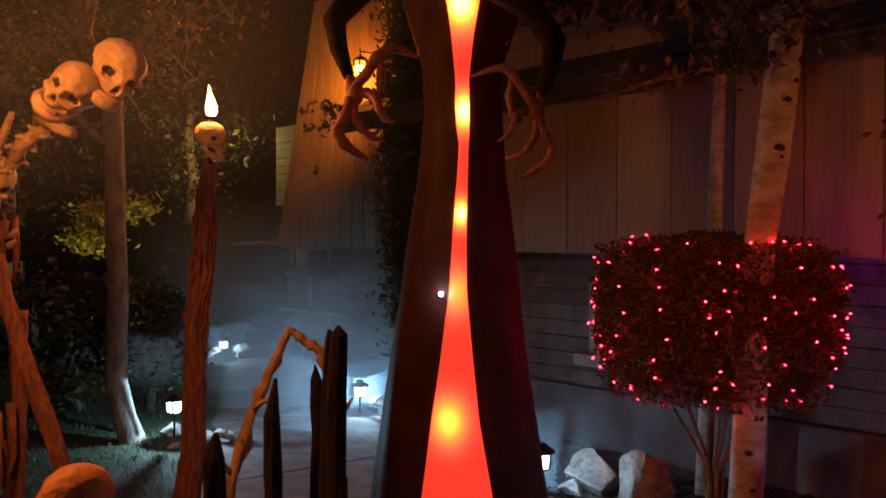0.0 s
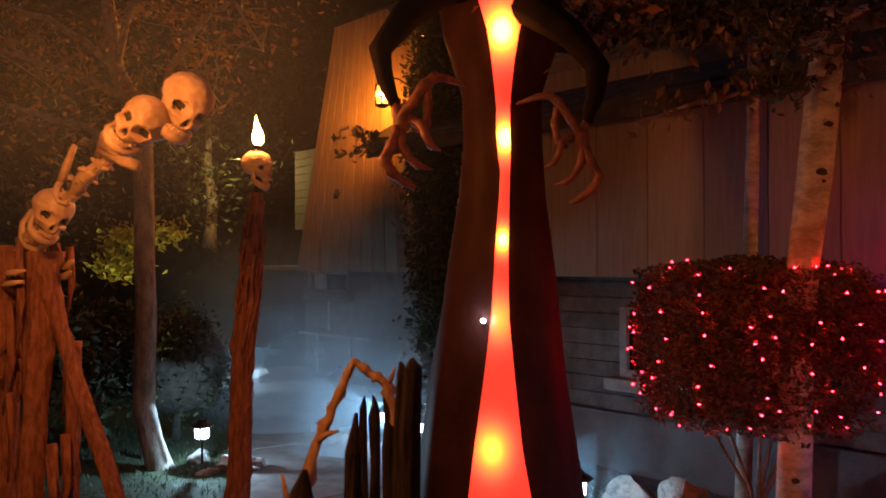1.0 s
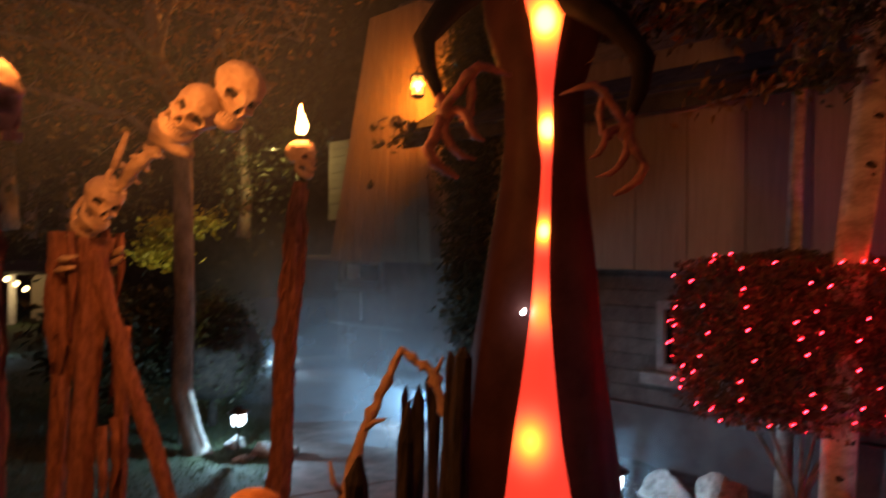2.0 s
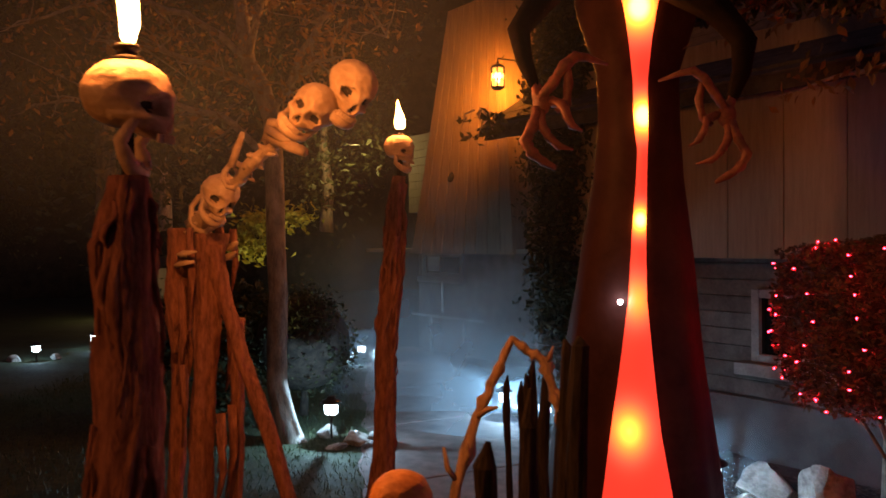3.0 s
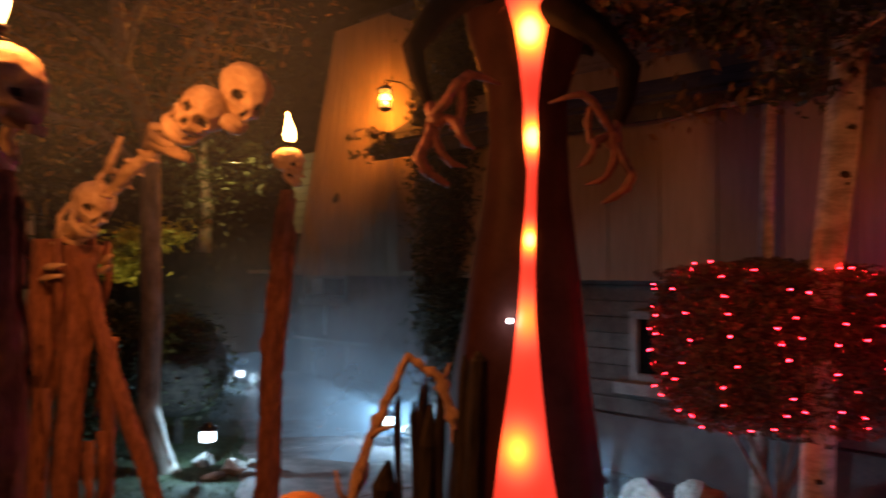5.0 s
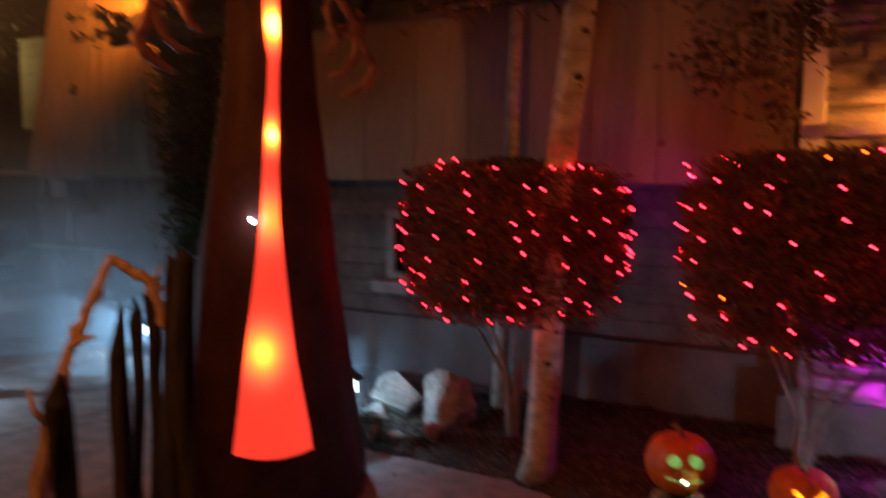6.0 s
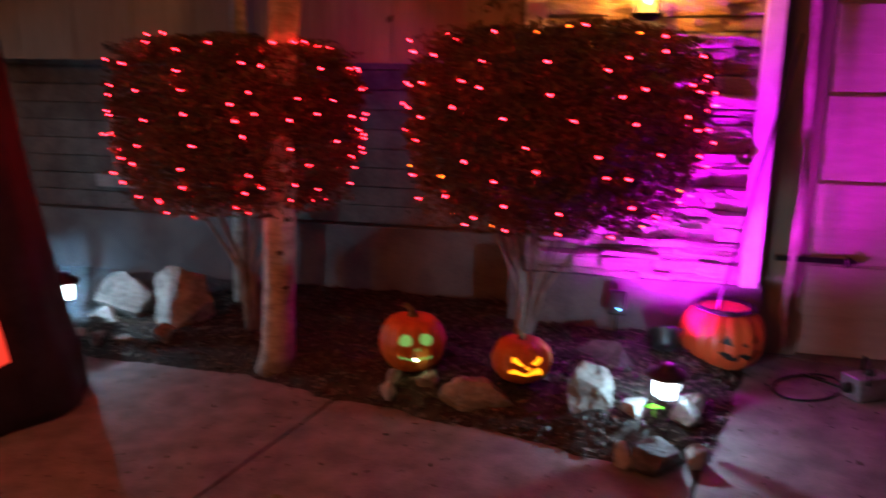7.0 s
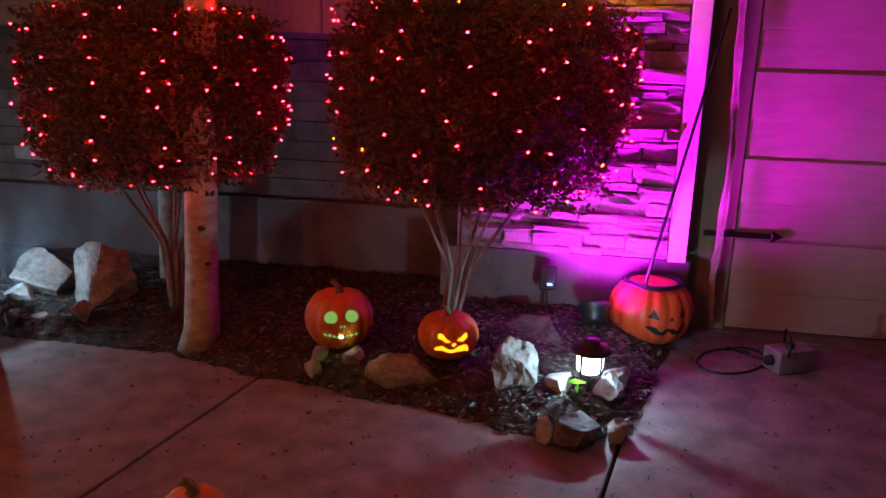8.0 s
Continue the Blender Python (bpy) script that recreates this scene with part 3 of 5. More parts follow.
# sleeves that hang forward, bent at the elbow, and long clawed fingers
for sx, mx, dy, dz in ((1, 0.0, 0.0, 0.0), (-1, -0.02, 0.06, -0.06)):
    def at(x, y, z):
        return Vector((mx + sx * x, y + dy, z + dz))
    tube([at(-0.12, 3.62, 2.92), at(-0.24, 3.40, 2.80), at(-0.36, 3.22, 2.64), at(-0.455, 3.12, 2.47), at(-0.43, 3.07, 2.34), at(-0.39, 3.05, 2.23)], [0.09, 0.08, 0.06, 0.042, 0.032, 0.02], 16, bm, 0.25, 3 + sx, 3)
    ball(0.036, 3, at(-0.365, 3.035, 2.165), (1, 0.8, 1.3), bm, 2)
    for q, (line, r) in enumerate((
        (((-0.39, 3.05, 2.24), (-0.375, 3.04, 2.19), (-0.365, 3.035, 2.14)), (0.020, 0.026, 0.03)),
        (((-0.37, 3.03, 2.18), (-0.32, 3.01, 2.24), (-0.275, 3.0, 2.305), (-0.235, 3.0, 2.335), (-0.19, 3.01, 2.33), (-0.11, 3.05, 2.31)), (0.022, 0.021, 0.024, 0.020, 0.014, 0.006)),
        (((-0.27, 3.01, 2.30), (-0.26, 3.02, 2.23), (-0.272, 3.03, 2.16), (-0.31, 3.03, 2.13)), (0.016, 0.018, 0.020, 0.012)),
        (((-0.33, 3.03, 2.17), (-0.285, 3.0, 2.15), (-0.27, 2.98, 2.10), (-0.25, 2.98, 2.065), (-0.212, 2.99, 2.045)), (0.022, 0.019, 0.016, 0.015, 0.005)),
        (((-0.38, 3.03, 2.14), (-0.40, 3.0, 2.07), (-0.428, 2.98, 2.01), (-0.405, 2.98, 1.965), (-0.36, 2.99, 1.93), (-0.312, 3.0, 1.905)), (0.026, 0.022, 0.023, 0.021, 0.018, 0.010)),
        (((-0.37, 3.03, 2.13), (-0.365, 3.01, 2.07), (-0.335, 3.0, 2.02), (-0.30, 3.0, 1.99), (-0.245, 3.01, 1.978)), (0.022, 0.018, 0.017, 0.014, 0.004)))):
        fine, rr = [], []
        for i in range(len(line) - 1):
            for k in range(3):
                fine.append(at(*line[i]).lerp(at(*line[i + 1]), k / 3))
                rr.append((r[i] + (r[i + 1] - r[i]) * k / 3) * (1.12 if k == 0 and i else 0.96))
        tube(fine + [at(*line[-1])], [w * (1.0 if sx > 0 else 0.82) for w in rr + [r[-1]]], 9, bm, 0.22, q, 2)
figure = part("inflatable_figure", bm, [ROBE, STRIP, FLESH, DARK_SLEEVE])
tagged(figure, "tall dark inflatable robed figure with a glowing red panel", "inflatable decoration")

led = thing("led_light", "tiny bright white light clipped on the robe", "light", (-0.024, 3.50, 1.352))
part("bulb", ball(0.011, 2), LED, led)
part("clip", box((0.014, 0.05, 0.012), (0.004, 0.03, -0.012), 0.002), PLASTIC, led)
lamp("led_beam", (-0.028, 3.46, 1.352), 0.4, (1, 0.85, 0.9), 0.01)

# ---- skulls and torches ----


def skull_mesh(jaw=25, detail=4):
    """Skull of about life size, looking along +y: cranium, brow, cheeks, sockets, nose and jaw with teeth."""
    bm = ball(1.0, max(5, detail))
    hollow = set()
    for v in bm.verts:
        x, y, z = v.co
        y = math.copysign(abs(y) ** (0.80 if z < 0.2 else 0.92), y)
        z = math.copysign(abs(z) ** (0.72 if z < 0 else 0.92), z)
        f = max(0, y) * max(0, -z + 0.25)
        low, back = max(0, -z), max(0, -y)
        sx = 0.073 * (1 - 0.16 * max(0, y) - 0.30 * low + 0.04 * back)
        c = Vector((x * sx, y * 0.087 * (1 - 0.16 * low * (y < 0)), z * (0.074 if z > 0 else 0.062)))
        c.z -= 0.034 * f
        c.y += 0.010 * f
        temple = math.hypot((c.y - 0.045) / 0.030, (c.z - 0.002) / 0.026)
        if abs(c.x) > 0.03 and temple < 1:
            c.x -= math.copysign(0.009 * (1 - temple * temple), c.x)
        d = min(math.hypot((c.x - ex) / 0.0205, (c.z + 0.016 + 0.15 * abs(c.x - ex)) / 0.0175) for ex in (-0.030, 0.030))
        nose = math.hypot(c.x / 0.011, (c.z + 0.046 + abs(c.x) * 0.7) / 0.015)
        brow = math.exp(-((c.z - 0.006) / 0.008) ** 2) * max(0, y) * (0.4 + 0.6 * min(1, abs(c.x) / 0.02))
        cheek = math.hypot((abs(c.x) - 0.048) / 0.020, (c.z + 0.042) / 0.011)
        if y > 0.1:
            c.y += 0.007 * brow
            if d < 1.12:
                c.y -= 0.040 * max(0, 1 - (d / 1.12) ** 4)
            if nose < 1.1:
                c.y -= 0.024 * max(0, 1 - (nose / 1.1) ** 3)
            if d < 0.93 or nose < 0.9:
                hollow.add(v.index)
        if y > -0.2 and cheek < 1:
            c.x += math.copysign(0.009 * (1 - cheek * cheek), c.x)
            c.y += 0.004 * (1 - cheek)
        c += v.co * (0.0022 * noise.noise(v.co * 4.0) + 0.0014 * noise.noise(v.co * 11.0))
        v.co = c
    # Eye and nose hollows get a near-black colour for their deep shade
    for f in bm.faces:
        if all(v.index in hollow for v in f.verts):
            f.material_index = 1
    # teeth and jaw
    for i in range(8):
        a = (i - 3.5) * 0.23
        box((0.009, 0.008, 0.017), (0.040 * math.sin(a), 0.044 + 0.046 * math.cos(a), -0.078), 0.002, (0, 0, -math.degrees(a)), bm)
    one = bmesh.new()
    arc = [(0.048 * math.sin(a), 0.030 + 0.052 * math.cos(a) - 0.01, -0.012 * math.cos(a)) for a in [(-1.75 + i * 0.5) for i in range(8)]]
    tube([(-0.052, -0.01, 0.05), *arc, (0.052, -0.01, 0.05)], [0.007, 0.011, 0.013, 0.014, 0.015, 0.015, 0.014, 0.013, 0.011, 0.007], 8, one, flat=1.3)
    for i in range(8):
        a = (i - 3.5) * 0.24
        box((0.008, 0.007, 0.014), (0.040 * math.sin(a), 0.028 + 0.046 * math.cos(a), 0.004), 0.002, (0, 0, -math.degrees(a)), one)
    bmesh.ops.transform(one, matrix=pose(0, 0.0, -0.080, -jaw, 0, 0), verts=one.verts)
    me = bpy.data.meshes.new("tmp")
    one.to_mesh(me)
    one.free()
    bm.from_mesh(me)
    bpy.data.meshes.remove(me)
    return bm


def flame_mesh(height, width):
    bm = bmesh.new()
    prof = [(0.0, 0.35), (0.06, 0.75), (0.16, 1.0), (0.32, 0.95), (0.5, 0.72), (0.7, 0.45), (0.86, 0.22), (1.0, 0.02)]
    tube([(0.005 * math.sin(t * 5), 0.004 * math.cos(t * 7), t * height) for t, r in prof], [r * width / 2 for t, r in prof], 12, bm, 0.15, 2)
    return bm


def cloth(points, radius, seed, bm=None, slot=0, rings=44, sides=26):
    """Cloth hung round a line: long uneven folds and a frayed skin."""
    pts, rad = [Vector(p) for p in points], radius if isinstance(radius, (list, tuple)) else [radius] * len(points)
    bm, rows = bm or bmesh.new(), []
    for i in range(rings):
        t = i / (rings - 1) * (len(pts) - 1)
        k = min(int(t), len(pts) - 2)
        c, r = pts[k].lerp(pts[k + 1], t - k), rad[k] + (rad[k + 1] - rad[k]) * (t - k)
        row = []
        for s in range(sides):
            a = 2 * math.pi * s / sides
            u = Vector((math.cos(a), math.sin(a), 0))
            w = 1 + 0.42 * noise.noise(Vector((u.x * 2.6 + seed, u.y * 2.6, c.z * 1.6))) + 0.30 * noise.noise(Vector((u.x * 6 + seed, u.y * 6, c.z * 5))) + 0.18 * noise.noise(Vector((u.x * 14, u.y * 14 + seed, c.z * 26)))
            row.append(bm.verts.new(c + u * r * w))
        rows.append(row)
    for a, b in zip(rows, rows[1:]):
        for s in range(sides):
            bm.faces.new((a[s], a[(s + 1) % sides], b[(s + 1) % sides], b[s])).material_index = slot
    bm.faces.new(rows[0][::-1]).material_index = slot
    bm.faces.new(rows[-1]).material_index = slot
    return bm


def rag_column(points, radius, seed, strips=10, parent=None):
    """A pole wrapped in torn cloth: a lumpy core and hanging strips round it."""
    bm = cloth(points, radius, seed)
    part("wrapping", bm, RAG, parent, "torn brown cloth wrapping")
    rng = random.Random(seed)
    pts = [Vector(p) for p in points]
    rad = radius if isinstance(radius, (list, tuple)) else [radius] * len(pts)
    top, foot = max(pts, key=lambda p: p.z), min(pts, key=lambda p: p.z)
    fringe = bmesh.new()
    for q in range(strips):
        a, t0 = rng.uniform(0, 6.28), rng.uniform(0.0, 0.85)
        length, w = rng.uniform(0.10, 0.42), rng.uniform(0.004, 0.011)
        line = []
        for s in range(7):
            t = min(0.995, t0 + s / 6 * length / max(0.1, top.z - foot.z))
            k = (1 - t) * (len(pts) - 1)
            i = min(int(k), len(pts) - 2)
            c, r = pts[i].lerp(pts[i + 1], k - i), rad[i] + (rad[i + 1] - rad[i]) * (k - i)
            out = r * (1.02 + 0.22 * s / 6 * rng.random())
            line.append(c + Vector((math.cos(a) * out, math.sin(a) * out, 0)) + Vector((0.006 * math.sin(s * 1.4 + q), 0.006 * math.cos(s * 1.1 + q), 0)))
        tube(line, [w, w * 1.2, w * 0.9, w * 1.1, w * 0.7, w * 0.5, w * 0.12], 5, fringe, 0.7, q, flat=0.35)
    part("fringe", fringe, RAG, parent, "frayed hanging cloth strips")


def skull_torch(place, yaw, base, top_r, flame_h, flame_w, seed, label, spread=(1.5, 1.4, 1.25, 1.2, 1.15, 1.1, 1.05, 0.95, 0.6), scale=1.0, jaw=30):
    """Pole wrapped in cloth, skull on it, burner and flame."""
    t = thing("skull_torch", label, "torch", (base[0], base[1], base[2]))
    rel = Vector(place) - Vector(base)
    pts = [rel * (i / 8) + Vector((0.010 * math.sin(i * 1.7 + seed), 0.01 * math.cos(i * 2.1), 0)) for i in range(9)]
    pts[-1] = rel - Vector((0, 0, 0.155 * scale))
    pts[-2] = rel * (7 / 8) - Vector((0, 0, 0.03))
    part("pole", tube([rel - Vector((0, 0, 0.24 * scale)), rel - Vector((0, 0, 0.03))], 0.011, 8), CHARRED, t, "dark pole under the skull")
    rag_column(pts, [top_r * k for k in spread], seed, 46, t)
    sk = part("skull", skull_mesh(jaw, 5), [BONE, SOCKET_SHADE], t, "aged plastic skull with an open jaw")
    sk.matrix_basis = Matrix.Translation(rel) @ pose(0, 0, 0, -4, 3, yaw) @ Matrix.Scale(scale, 4)
    c = part("burner", lathe([(0.024, 0.060), (0.032, 0.066), (0.032, 0.076), (0.020, 0.080), (0.018, 0.090), (0.027, 0.094), (0.023, 0.102), (0.008, 0.104)], 14), IRON, t, "black oil burner")
    c.matrix_basis = Matrix.Translation(rel) @ Matrix.Scale(scale, 4)
    f = part("flame", flame_mesh(flame_h, flame_w), FLAME, t, "bright orange flame")
    f.matrix_basis = Matrix.Translation(rel + Vector((0, 0, 0.100 * scale)))
    f.visible_shadow = False
    return t


skull_torch((-1.078, 1.22, 1.878), -82, (-1.12, 1.22, 0.0), 0.05, 0.24, 0.034, 5, "skull torch with tall flame on a rag-wrapped pole", spread=(2.6, 2.3, 1.95, 1.6, 1.35, 1.15, 1.05, 0.95, 0.6), scale=0.88, jaw=58)
skull_torch((-0.945, 3.10, 2.01), -112, (-1.08, 3.10, 0.0), 0.036, 0.125, 0.045, 9, "small skull torch burning on a slanted rag-wrapped pole", scale=0.74, jaw=26)
# This third torch stands out of view and carries the added front light
skull_torch((-2.10, 0.15, 1.90), -60, (-2.12, 0.15, 0.0), 0.045, 0.18, 0.036, 11, "unseen skull torch added for light on the near props", scale=0.9, jaw=30)

# ---- skeleton prop: skulls on a bent spine over draped legs, one plain mesh ----
bm = bmesh.new()


def add_bm(dst, src, m):
    bmesh.ops.transform(src, matrix=m, verts=src.verts)
    me = bpy.data.meshes.new("tmp")
    src.to_mesh(me)
    src.free()
    dst.from_mesh(me)
    bpy.data.meshes.remove(me)


add_bm(bm, skull_mesh(8), pose(-0.868, 2.0, 2.045, 0, 0, -130) @ pose(0, 0, 0, -34, -22, 0) @ Matrix.Scale(0.90, 4))
add_bm(bm, skull_mesh(6), pose(-0.965, 1.97, 1.985, 0, 0, -165) @ pose(0, 0, 0, -16, -48, 0) @ Matrix.Scale(0.86, 4))
add_bm(bm, skull_mesh(12), pose(-1.42, 2.42, 1.79, 0, 0, -130) @ pose(0, 0, 0, -25, -20, 0) @ Matrix.Scale(0.84, 4))
spine = [(-1.02, 2.08, 1.96), (-1.10, 2.20, 1.97), (-1.17, 2.25, 1.93), (-1.25, 2.27, 1.875), (-1.33, 2.36, 1.83), (-1.43, 2.48, 1.80), (-1.50, 2.52, 1.74), (-1.56, 2.55, 1.68)]
tube(spine, [0.012, 0.014, 0.015, 0.017, 0.018, 0.022, 0.03, 0.045], 9, bm, 0.5, 2)
for i in range(26):
    t = i / 25 * (len(spine) - 1)
    a = Vector(spine[int(t)]).lerp(Vector(spine[min(int(t) + 1, len(spine) - 1)]), t % 1)
    g = 0.75 + 0.02 * i
    ball(0.021 * g, 2, a, (1.0, 0.9, 0.8 + 0.25 * math.sin(i * 1.9)), bm)
    for k in range(3):
        w = i * 0.9 + k * 2.1
        tip = a + Vector((math.cos(w), math.sin(w * 1.3), math.sin(w) * 0.8)).normalized() * 0.040 * g
        tube([a, a.lerp(tip, 0.6), tip], [0.011 * g, 0.008 * g, 0.004], 6, bm, 0.4, i + k)
tube([(-1.20, 2.24, 1.95), (-1.15, 2.20, 1.935), (-1.09, 2.15, 1.905), (-1.04, 2.12, 1.885)], [0.010, 0.020, 0.017, 0.012], 8, bm, 0.4, 5)
tube([(-1.20, 2.24, 1.93), (-1.17, 2.21, 1.985), (-1.11, 2.16, 1.975)], [0.012, 0.016, 0.008], 8, bm, 0.4, 6)
for i, (x, y, z, r) in enumerate(((-1.36, 2.38, 1.845, 0.035), (-1.47, 2.50, 1.80, 0.05), (-1.52, 2.52, 1.73, 0.055))):
    ring = [Vector((x, y, z)) + Vector((r * math.cos(k * 0.7), 0.4 * r * math.sin(k * 0.7), r * 1.2 * math.sin(k * 0.7))) for k in range(10)]
    tube(ring, 0.009, 7, bm, 0.6, i + 9)
# scapula, ribs and a broken stick
for i in range(2):
    c = Vector((-1.52 + 0.018 * i, 2.53 - 0.02 * i, 1.60 + 0.035 * i))
    arc = [c + Vector((0.10 * math.cos(a), 0.085 * math.sin(a) - 0.01, -0.05 * math.sin(a * 0.5))) for a in [0.3 + k * 0.55 for k in range(9)]]
    tube(arc, [0.005, 0.011, 0.007, 0.012, 0.008, 0.011, 0.007, 0.009, 0.004], 6, bm, 0.7, i)
tube([(-1.32, 2.26, 1.86), (-1.30, 2.255, 1.91), (-1.275, 2.25, 1.965)], [0.014, 0.013, 0.009], 7, bm, 0.3, 4)
tube([(-1.17, 2.2, 1.96), (-1.12, 2.16, 1.93), (-1.09, 2.14, 1.92)], [0.02, 0.016, 0.008], 7, bm, 0.3, 4)
# draped legs
for q, (pts, r) in enumerate((
    (((-1.52, 2.55, 1.66), (-1.53, 2.55, 1.4), (-1.545, 2.55, 1.1), (-1.56, 2.55, 0.8), (-1.58, 2.55, 0.35), (-1.58, 2.55, 0.0)), (0.06, 0.045, 0.042, 0.042, 0.046, 0.05)),
    (((-1.50, 2.53, 1.62), (-1.455, 2.53, 1.42), (-1.40, 2.53, 1.25), (-1.30, 2.52, 0.98), (-1.18, 2.5, 0.6), (-1.02, 2.5, 0.0)), (0.038, 0.025, 0.023, 0.023, 0.023, 0.023)),
    (((-1.44, 2.60, 1.36), (-1.44, 2.6, 1.1), (-1.45, 2.6, 0.8), (-1.46, 2.6, 0.4), (-1.46, 2.6, 0.0)), (0.024, 0.022, 0.022, 0.022, 0.022)),
    (((-1.62, 2.55, 1.68), (-1.64, 2.55, 1.5), (-1.645, 2.55, 1.35), (-1.65, 2.55, 1.24)), (0.04, 0.034, 0.026, 0.008)),
    (((-1.64, 2.62, 1.62), (-1.68, 2.65, 1.2), (-1.71, 2.66, 0.6), (-1.74, 2.66, 0.0)), (0.035, 0.03, 0.026, 0.026)))):
    fine = []
    rr = []
    for i in range(len(pts) - 1):
        for s in range(5):
            fine.append(Vector(pts[i]).lerp(Vector(pts[i + 1]), s / 5))
            rr.append(r[i] + (r[i + 1] - r[i]) * s / 5)
    fine.append(Vector(pts[-1]))
    rr.append(r[-1])
    cloth(fine, rr, q + 3, bm, 2, 40, 18)
rng = random.Random(8)
for q in range(16):
    a, z = rng.uniform(0, 6.28), rng.uniform(0.9, 1.72)
    c = Vector((-1.53 + 0.09 * math.cos(a), 2.55 + 0.08 * math.sin(a), z))
    ln = rng.uniform(0.08, 0.4)
    tube([c, c + Vector((0.01, 0, -ln * 0.5)), c + Vector((rng.uniform(-0.03, 0.03), rng.uniform(-0.03, 0.03), -ln))], [0.016, 0.014, 0.003], 5, bm, 0.5, q, 2, 0.35)
prop = part("skeleton_prop", bm, [BONE, SOCKET_SHADE, RAG])
tagged(prop, "stacked bone skulls on a bent spine over rag-draped legs", "decoration")

# skull on a stake close to the path
st = thing("stake_skull", "orange skull on top of a dark wooden stake", "decoration", (-0.59, 1.13, 0))
part("stake", tube(along((0, 0, -0.02), (0, 0, 1.16), 8, 0.02, 3), 0.02, 8, rough=0.2), CHARRED, st)
sk = part("skull", skull_mesh(10), [BONE_ORANGE, SOCKET_SHADE], st)
sk.matrix_basis = pose(0, 0, 1.225, 0, 0, 150) @ Matrix.Scale(0.62, 4)

# ---- crooked stakes and dead branch ----


def stake(place, height, r, seed, tip=0.10, lean=(0, 0)):
    t = thing("wooden_stake", "blackened pointed wooden stake driven into the ground", "stake", (place[0], place[1], 0), group="crooked stakes")
    pts = [(lean[0] * k / 10 + 0.008 * math.sin(k + seed), lean[1] * k / 10 + 0.008 * math.cos(k * 1.3 + seed), -0.05 + (height - tip + 0.05) * k / 10) for k in range(11)]
    pts.append((lean[0], lean[1], height))
    part("shaft", tube(pts, [r * (1 + 0.1 * math.sin(k * 2 + seed)) for k in range(11)] + [r * 0.22], 9, None, 0.3, seed), CHARRED, t, "", False)
    return t


for i, (x, y, h, r, tip) in enumerate(((-0.475, 1.46, 1.235, 0.020, 0.05), (-0.395, 1.62, 1.31, 0.019, 0.08), (-0.285, 1.80, 1.40, 0.022, 0.02), (-0.315, 1.86, 1.385, 0.018, 0.03),
                                       (-0.42, 2.35, 1.22, 0.014, 0.05), (-0.44, 2.55, 1.16, 0.013, 0.05), (-0.40, 2.75, 1.20, 0.014, 0.04), (-0.50, 2.9, 1.12, 0.013, 0.04), (-0.36, 2.2, 1.26, 0.015, 0.03), (-0.33, 2.0, 1.18, 0.015, 0.04), (-0.30, 1.92, 1.05, 0.02, 0.05))):
    stake((x, y), h, r, i + 1, tip)
br = thing("dead_branch", "bare forked branch leaning over the stakes", "branch")
def gnarled(points, radii, seed):
    """A crooked branch: small kinks and swollen knots along a line."""
    fine, rr = [], []
    for i in range(len(points) - 1):
        for k in range(5):
            p = Vector(points[i]).lerp(Vector(points[i + 1]), k / 5)
            n = i * 5 + k
            fine.append(p + 0.007 * noise.noise_vector(Vector((n * 0.9, seed, 0))))
            rr.append((radii[i] + (radii[i + 1] - radii[i]) * k / 5) * (1.35 if (n + seed) % 4 == 0 else 0.88))
    return tube(fine + [Vector(points[-1])], rr + [radii[-1]], 9, None, 0.4, seed)


part("branch", gnarled([(-0.70, 2.08, 0.0), (-0.66, 2.09, 0.5), (-0.62, 2.1, 0.90), (-0.55, 2.1, 1.14), (-0.50, 2.1, 1.25), (-0.448, 2.1, 1.36)], [0.020, 0.018, 0.018, 0.015, 0.014, 0.010], 3), STICK, br)
part("fork", gnarled([(-0.448, 2.1, 1.355), (-0.41, 2.1, 1.325), (-0.36, 2.09, 1.295), (-0.335, 2.08, 1.2), (-0.32, 2.07, 1.1), (-0.31, 2.05, 0.9)], [0.009, 0.012, 0.016, 0.011, 0.009, 0.005], 5), STICK, br)
for q, (x, y, z, dx, dz) in enumerate(((-0.66, 2.09, 0.55, -0.04, 0.10), (-0.63, 2.1, 0.85, 0.05, 0.05), (-0.335, 2.08, 1.22, 0.045, -0.07), (-0.325, 2.07, 1.12, 0.05, 0.06), (-0.36, 2.09, 1.29, 0.02, 0.05))):
    part("twig", tube([(x, y, z), (x + dx * 0.6, y - 0.01, z + dz * 0.5), (x + dx, y - 0.015, z + dz)], [0.008, 0.006, 0.003], 6, None, 0.3, q), STICK, br)
part("twig", tube([(-0.55, 2.1, 1.14), (-0.52, 2.08, 1.165), (-0.49, 2.06, 1.175)], [0.010, 0.008, 0.004], 6, None, 0.3, 6), STICK, br)
part("twig", tube([(-0.60, 2.1, 0.95), (-0.63, 2.08, 1.0), (-0.64, 2.07, 1.06)], [0.010, 0.008, 0.004], 6, None, 0.3, 7), STICK, br)
part("twig", tube([(-0.585, 2.1, 1.0), (-0.57, 2.07, 1.04), (-0.575, 2.06, 1.08)], [0.009, 0.007, 0.003], 6, None, 0.3, 7), STICK, br)

